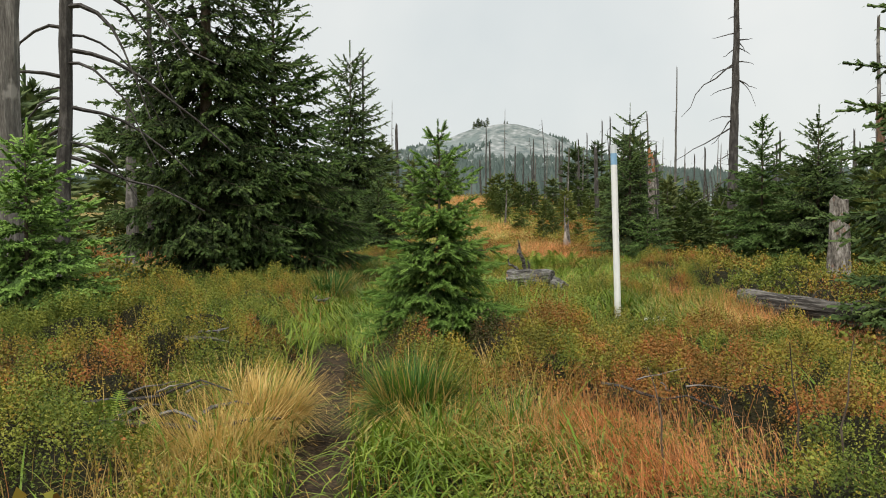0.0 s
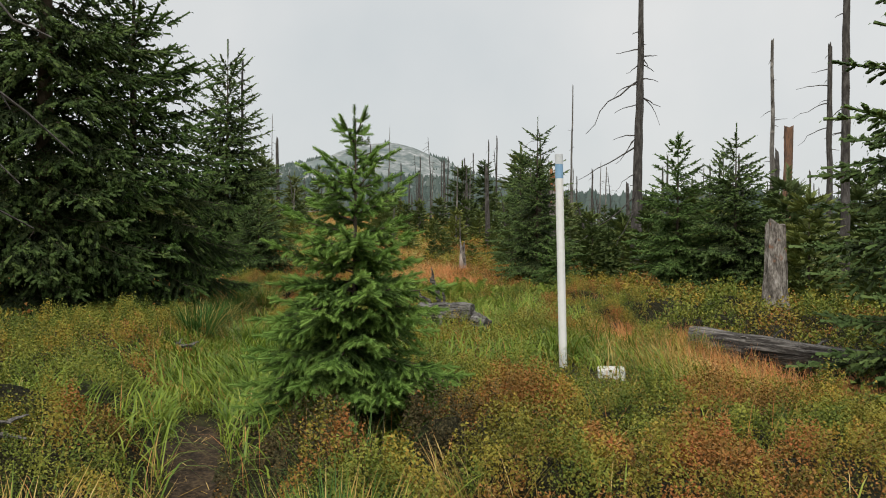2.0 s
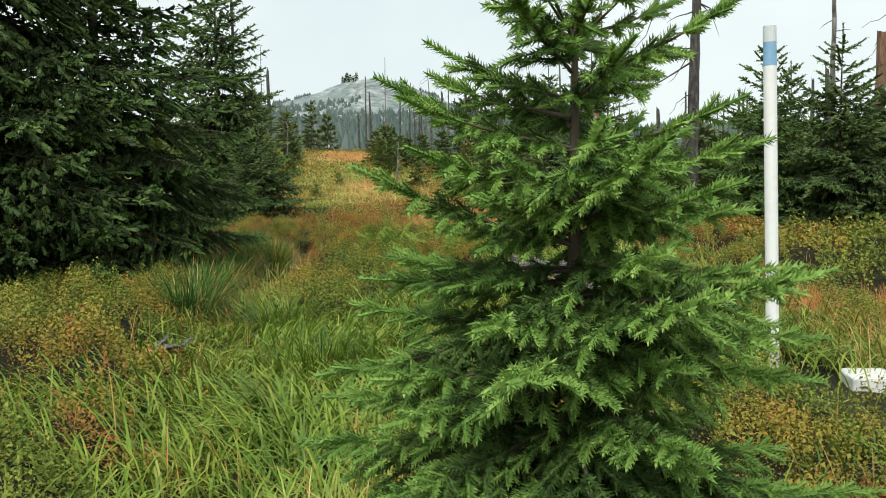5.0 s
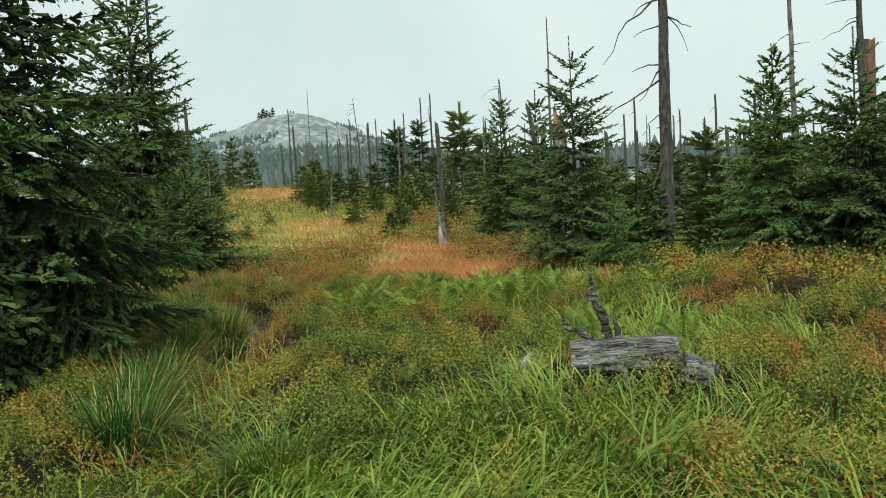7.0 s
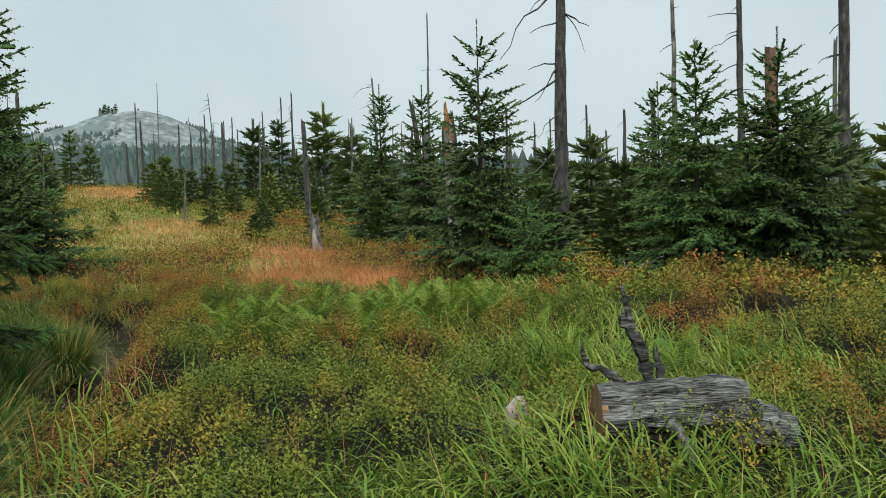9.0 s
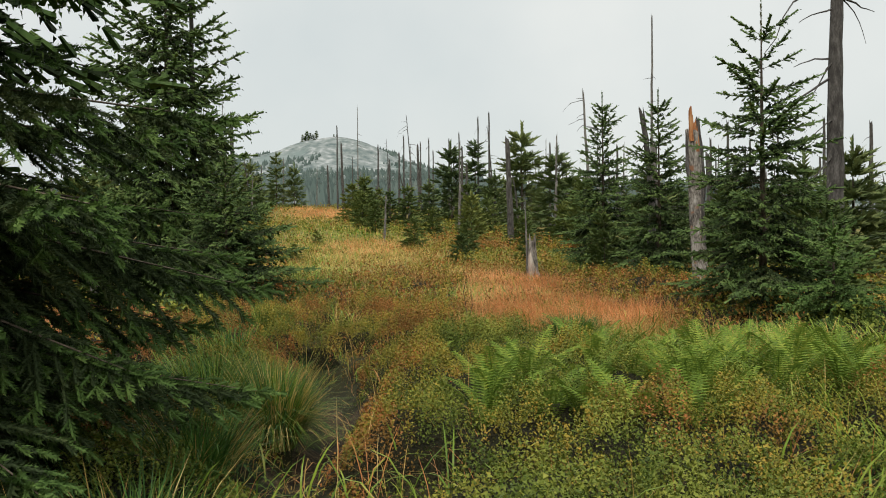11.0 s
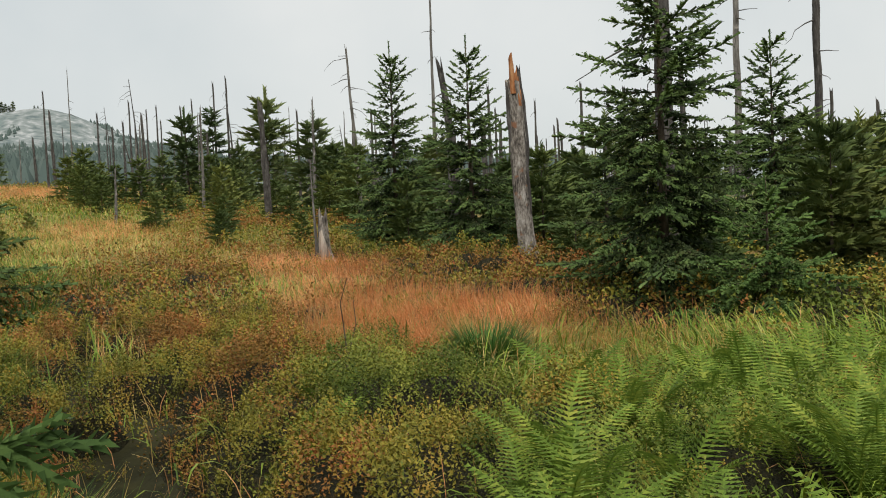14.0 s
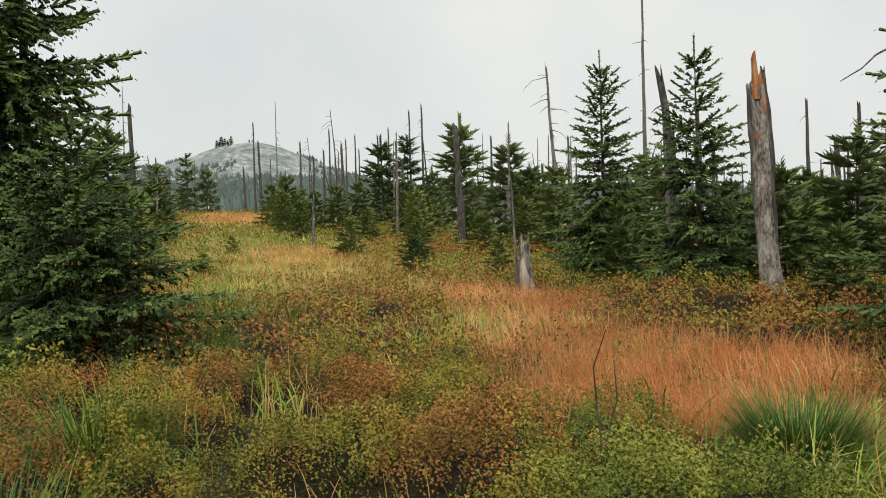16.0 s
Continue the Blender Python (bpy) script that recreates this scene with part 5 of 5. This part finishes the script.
def straw_grass(x, y):
    return 0.35 * blob(x, y, 0.4, 42, 4, 16) + 0.25 * blob(x, y, 0.5, 75, 4, 20) + 0.8 * blob(x, y, -0.85, 4.7, 0.5, 1.3) + 0.5 * blob(x, y, 0.7, 5.2, 0.6, 0.5) + 0.5 * blob(x, y, 3.6, 10.4, 1.2, 1.0) + 0.05 * blob(x, y, 1.6, 24, 1.6, 3) + 0.4 * blob(x, y, 1.2, 40, 3, 6) + 0.1 * blob(x, y, 2.8, 22.3, 1.2, 1.2) + 0.6 * blob(x, y, 2.4, 20.2, 1.0, 0.9)


def orange_grass(x, y):
    o = 1.0 * blob(x, y, 1.2, 4.5, 0.65, 0.8) + 1.0 * blob(x, y, 5.1, 10.6, 1.3, 1.5) + 0.8 * blob(x, y, 4.2, 12.9, 0.9, 0.6)
    o = o + 1.2 * blob(x, y, 3.3, 28.6, 1.1, 2.4) + 1.1 * blob(x, y, 2.3, 24.2, 0.9, 2.4) + 1.1 * blob(x, y, 1.7, 22.0, 0.8, 1.1) + 1.1 * blob(x, y, 2.7, 22.9, 0.9, 1.3) + 0.25 * blob(x, y, 3.0, 21.2, 1.0, 0.8)
    o = o + 0.9 * blob(x, y, 0.9, 76, 2.4, 5) + 0.7 * blob(x, y, -1.2, 84, 1.2, 3) + 0.6 * blob(x, y, 1.6, 44, 1.6, 4) + 0.9 * blob(x, y, -8, 21.5, 2.5, 1.2) + 0.9 * blob(x, y, -4.2, 24, 1.4, 1.6)
    return o


def rust(x, y):
    """Where the bilberry has turned red."""
    a = 0.31 + 0.09 * np.clip((y - 17) / 4, 0, 1) + 0.26 * blob(x, y, 3.0, 6.6, 2.2, 2.0) + 0.4 * blob(x, y, -1.9, 6.0, 0.6, 0.7) + 0.28 * blob(x, y, 4.9, 17.2, 2.4, 1.8) + 0.4 * blob(x, y, 4.3, 25.5, 2.2, 2.2)
    a = a + 0.12 * blob(x, y, -0.8, 20.6, 1.3, 1.6) + 0.5 * blob(x, y, -3.2, 20.6, 1.3, 1.8) + 0.28 * blob(x, y, -0.2, 24.5, 1.4, 3) + 0.45 * blob(x, y, 1.0, 34, 4, 9) + 0.35 * blob(x, y, 4.5, 44, 4, 6)
    return a - 0.3 * blob(x, y, 0.3, 13.9, 1.2, 1.2) - 0.6 * blob(x, y, 0.35, 19.9, 0.7, 0.6) - 0.25 * blob(x, y, -3, 9, 1.5, 3)


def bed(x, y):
    """How high the solid dark sheet inside the shrubs stands over the ground."""
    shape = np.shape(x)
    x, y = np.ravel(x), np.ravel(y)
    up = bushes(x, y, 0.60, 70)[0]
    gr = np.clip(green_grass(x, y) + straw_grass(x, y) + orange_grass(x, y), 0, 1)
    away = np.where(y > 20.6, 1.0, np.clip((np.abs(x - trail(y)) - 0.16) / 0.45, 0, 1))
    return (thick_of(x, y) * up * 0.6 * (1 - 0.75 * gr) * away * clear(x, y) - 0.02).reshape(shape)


def clear(x, y):
    """0 where the stone, the pole and the log keep the shrubs off, 1 elsewhere."""
    return 1 - np.clip(blob(x, y, 2.58, 9.5, 0.52, 1.1) + 0.9 * blob(x, y, 2.28, 10.25, 0.28, 0.6) + blob(x, y, 1.42, 13.05, 0.45, 0.27) + blob(x, y, 5.2, 11.6, 1.3, 0.45) + blob(x, y, -0.7, 25.1, 0.75, 0.6), 0, 1)


def field(x0, x1, y0, y1, per_metre, seed):
    r = np.random.default_rng(seed)
    n = int((x1 - x0) * (y1 - y0) * per_metre)
    return r.uniform(x0, x1, n), r.uniform(y0, y1, n), r


berry = {"green": [], "yellow": [], "rust": [], "brown": []}
grass = {"green": [], "straw": [], "orange": []}
BERRY_ZONES = [(-3.6, 3.6, 3.0, 9.5, 1350, 0.0265), (-3.4, 4.6, 9.5, 16.5, 1050, 0.030), (-2.6, 3.2, 16.5, 23.5, 1400, 0.0265), (3.6, 8.0, 3.0, 9.5, 200, 0.068), (4.6, 8.5, 9.5, 20.5, 200, 0.068),
               (3.2, 6.5, 16.5, 23.5, 240, 0.062), (-7.5, -3.5, 3, 16.5, 70, 0.10), (-6.5, -2.6, 16.5, 32, 70, 0.10), (-2.6, 7.5, 23.5, 32, 240, 0.062), (-5, 9, 32, 46, 60, 0.10), (-5, 10, 46, 64, 26, 0.14), (-6, 11, 64, 98, 9, 0.2),
               (-9, 10, -4, 3, 55, 0.10), (-13, -7.5, 3, 32, 22, 0.14), (8.3, 15, 3, 32, 22, 0.14), (0.1, 2.6, 5.7, 7.7, 600, 0.025), (-1.6, 0.9, 19.2, 23.5, 350, 0.025)]
for z, (x0, x1, y0, y1, per, size) in enumerate(BERRY_ZONES):
    x, y, r = field(x0, x1, y0, y1, per, 100 + z)
    away = np.abs(x - trail(y))
    path_gap = np.where((y < 8.8) | ((y > 16.8) & (y < 20.2)), np.where(y > 16, 0.22, np.where(y > 5.6, 0.10, 0.18)), -0.2)
    keep = (away > path_gap + 0.15 * (wave(x, y, 0.4, 30) - 0.3)) | (y > 30)
    gr = green_grass(x, y) + straw_grass(x, y) + orange_grass(x, y)
    keep &= r.random(len(x)) > np.clip(gr * 0.85 + 0.35 * blob(x, y, 1.6, 17.8, 1.1, 0.9), 0, 0.82)
    keep &= r.random(len(x)) < clear(x, y) + 0.08
    up, own, ox, oy = bushes(x, y, 0.60 if size < 0.1 else 0.9, 70)
    keep &= r.random(len(x)) < (0.34 + 1.2 * up) * np.clip(wave(x, y, 0.13 if size < 0.1 else 0.3, 77) * 2.4 - 0.25, 0.34, 1)
    x, y, up, own, ox, oy = x[keep], y[keep], up[keep], own[keep], ox[keep], oy[keep]
    n = len(x)
    t = thick_of(x, y) * up + 0.06
    fine = wave(x, y, 0.13 if size < 0.1 else 0.3, 77)
    lift = t * (0.62 + 0.55 * fine) * (1.04 - 0.32 * r.random(n) ** 2)
    near = np.where(y > 20.3, 1.0, np.clip((np.abs(x - trail(y)) - 0.12) / 0.5, 0.3, 1)) * (1 - 0.4 * np.clip(green_grass(x, y) + straw_grass(x, y) + orange_grass(x, y), 0, 1))
    zz = height(x, y) + lift * near
    tone = rust(x, y) + (own - 0.5) * 0.75 + (wave(x, y, 0.9, 40) - 0.5) * 0.6 + (wave(x, y, 0.22, 41) - 0.5) * 0.55 + r.normal(0, 0.07, n)
    brown = 0.9 * blob(x, y, 0.25, 7.0, 0.95, 0.7) + 0.6 * blob(x, y, -0.5, 8.0, 0.4, 1.0) + 0.2 * blob(x, y, 1.8, 6.2, 0.9, 0.6) > 0.25 + 0.35 * wave(x, y, 0.35, 44) + 0.45 * r.random(n) ** 2
    kind = np.where(brown, 3, np.where(tone > 0.66, 2, np.where(tone > 0.30, 1, 0)))
    for k, key in enumerate(("green", "yellow", "rust", "brown")):
        for j, (tv, tf) in enumerate(SPRIGS):
            s = (kind == k) & (np.arange(n) % 3 == j)
            m = s.sum()
            if not m:
                continue
            a = r.uniform(0, 6.283, m)
            ahead = np.stack([np.cos(a), np.sin(a), r.normal(0, 0.25, m)], -1)
            upv = np.stack([ox[s] * 0.7 + r.normal(0, 0.25, m), oy[s] * 0.7 + r.normal(0, 0.25, m), np.ones(m)], -1)
            berry[key].append(scatter(tv, tf, np.stack([x[s], y[s], zz[s]], -1), ahead, upv, size * r.uniform(0.7, 1.35, m)))

GRASS_ZONES = [(-2.6, 3.2, 2.6, 9.5, 800, 1.0, 0.0078), (-2.6, 4.6, 9.5, 16.5, 780, 1.0, 0.0085), (-2.6, 4.8, 16.5, 23.5, 600, 1.0, 0.0080), (3.2, 7, 8, 15, 420, 0.9, 0.008), (-5.5, 6.5, 23.5, 32, 260, 1.0, 0.010),
               (-10, -4.5, 18, 25, 90, 1.1, 0.018), (-4, 6, 32, 50, 130, 0.9, 0.016), (-5, 6, 50, 92, 50, 1.0, 0.026)]
for z, (x0, x1, y0, y1, per, big, width) in enumerate(GRASS_ZONES):
    for k, (key, fun, tall) in enumerate((("green", green_grass, 0.31), ("straw", straw_grass, 0.32), ("orange", orange_grass, 0.29))):
        x, y, r = field(x0, x1, y0, y1, per * {"orange": 3.0, "straw": 1.3, "green": 1.6}[key], 200 + 10 * z + k)
        w = fun(x, y) * (0.45 + 0.9 * wave(x, y, 0.45, 50 + k)) + (0.025 if key == "green" else 0.012)
        keep = (r.random(len(x)) < w) & ((np.abs(x - trail(y)) > 0.15) | (y > 28) | ((y > 9) & (y < 17.3)) | ((y > 20.2) & (y < 24.5) & (r.random(len(x)) < 0.4)))
        keep &= (r.random(len(x)) < clear(x, y) + 0.10)
        x, y = x[keep], y[keep]
        n = len(x)
        if n:
            size = tall * big * r.uniform(0.6, 1.35, n) * (0.75 + 0.5 * wave(x, y, 0.8, 60))
            zz = height(x, y) - 0.02 + 0.10 * wave(x, y, 0.5, 61)
            flow = 6.283 * wave(x, y, 1.3, 62) + r.normal(0, 0.9, n)
            grass[key].append(blades(x, y, zz, size, width * r.uniform(0.6, 1.4, n) * {"orange": 0.42, "straw": 0.48, "green": 1.25}[key], flow, 300 + 10 * z + k, r.normal(0.2, 0.25, n) if key == "green" else r.normal(0.1, 0.15, n), ARCHED if key == "green" else BLADES))

ly = rng.uniform(2.5, 20, 900)
lx = trail(ly) + rng.normal(0, 0.16, 900)
grass["straw"].append(blades(lx, ly, height(lx, ly) + 0.004, rng.uniform(0.02, 0.06, 900), rng.uniform(0.004, 0.008, 900), rng.uniform(0, 6.28, 900), 401, np.full(900, 3.0)))
# solid dark sheet under the leaves, added to make the gaps between bushes dark
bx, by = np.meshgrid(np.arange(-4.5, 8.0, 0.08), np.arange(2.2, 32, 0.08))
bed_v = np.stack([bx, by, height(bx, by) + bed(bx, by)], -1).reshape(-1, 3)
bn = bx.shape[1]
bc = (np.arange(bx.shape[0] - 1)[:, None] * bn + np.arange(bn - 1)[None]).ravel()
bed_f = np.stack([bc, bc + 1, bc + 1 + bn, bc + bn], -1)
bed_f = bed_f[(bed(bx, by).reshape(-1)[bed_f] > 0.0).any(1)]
tagged(new("shrub_shade_sheet", mesh_of("shrub_shade_sheet", bed_v, bed_f, SHRUB_SHADE, True)), "solid dark sheet standing for the shade inside the low shrubs", "shrub", kind="stuff")

COVER = [("bilberry_shrubs", berry["green"], BERRY_GREEN, "low green bilberry shrubs covering the ground", "bilberry"), ("yellow_bilberry_shrubs", berry["yellow"], BERRY_YELLOW, "yellowing bilberry shrubs covering the ground", "bilberry"),
         ("autumn_bilberry_shrubs", berry["rust"], BERRY_RUST, "rust-red autumn bilberry shrubs covering the ground", "bilberry"), ("heather", berry["brown"], HEATHER, "brown faded heather beside the path", "heather"),
         ("green_grass", grass["green"], GRASS_GREEN, "fresh green moor grass in clumps", "grass"), ("straw_grass", grass["straw"], GRASS_STRAW, "pale straw-coloured dry grass", "grass"), ("orange_grass", grass["orange"], GRASS_ORANGE, "dry orange moor grass in swaths", "grass")]
for name, pieces, mat, lab, cat in COVER:
    v, f = joined(pieces)
    tagged(new(name, mesh_of(name, v, f, mat)), lab, cat, kind="stuff")
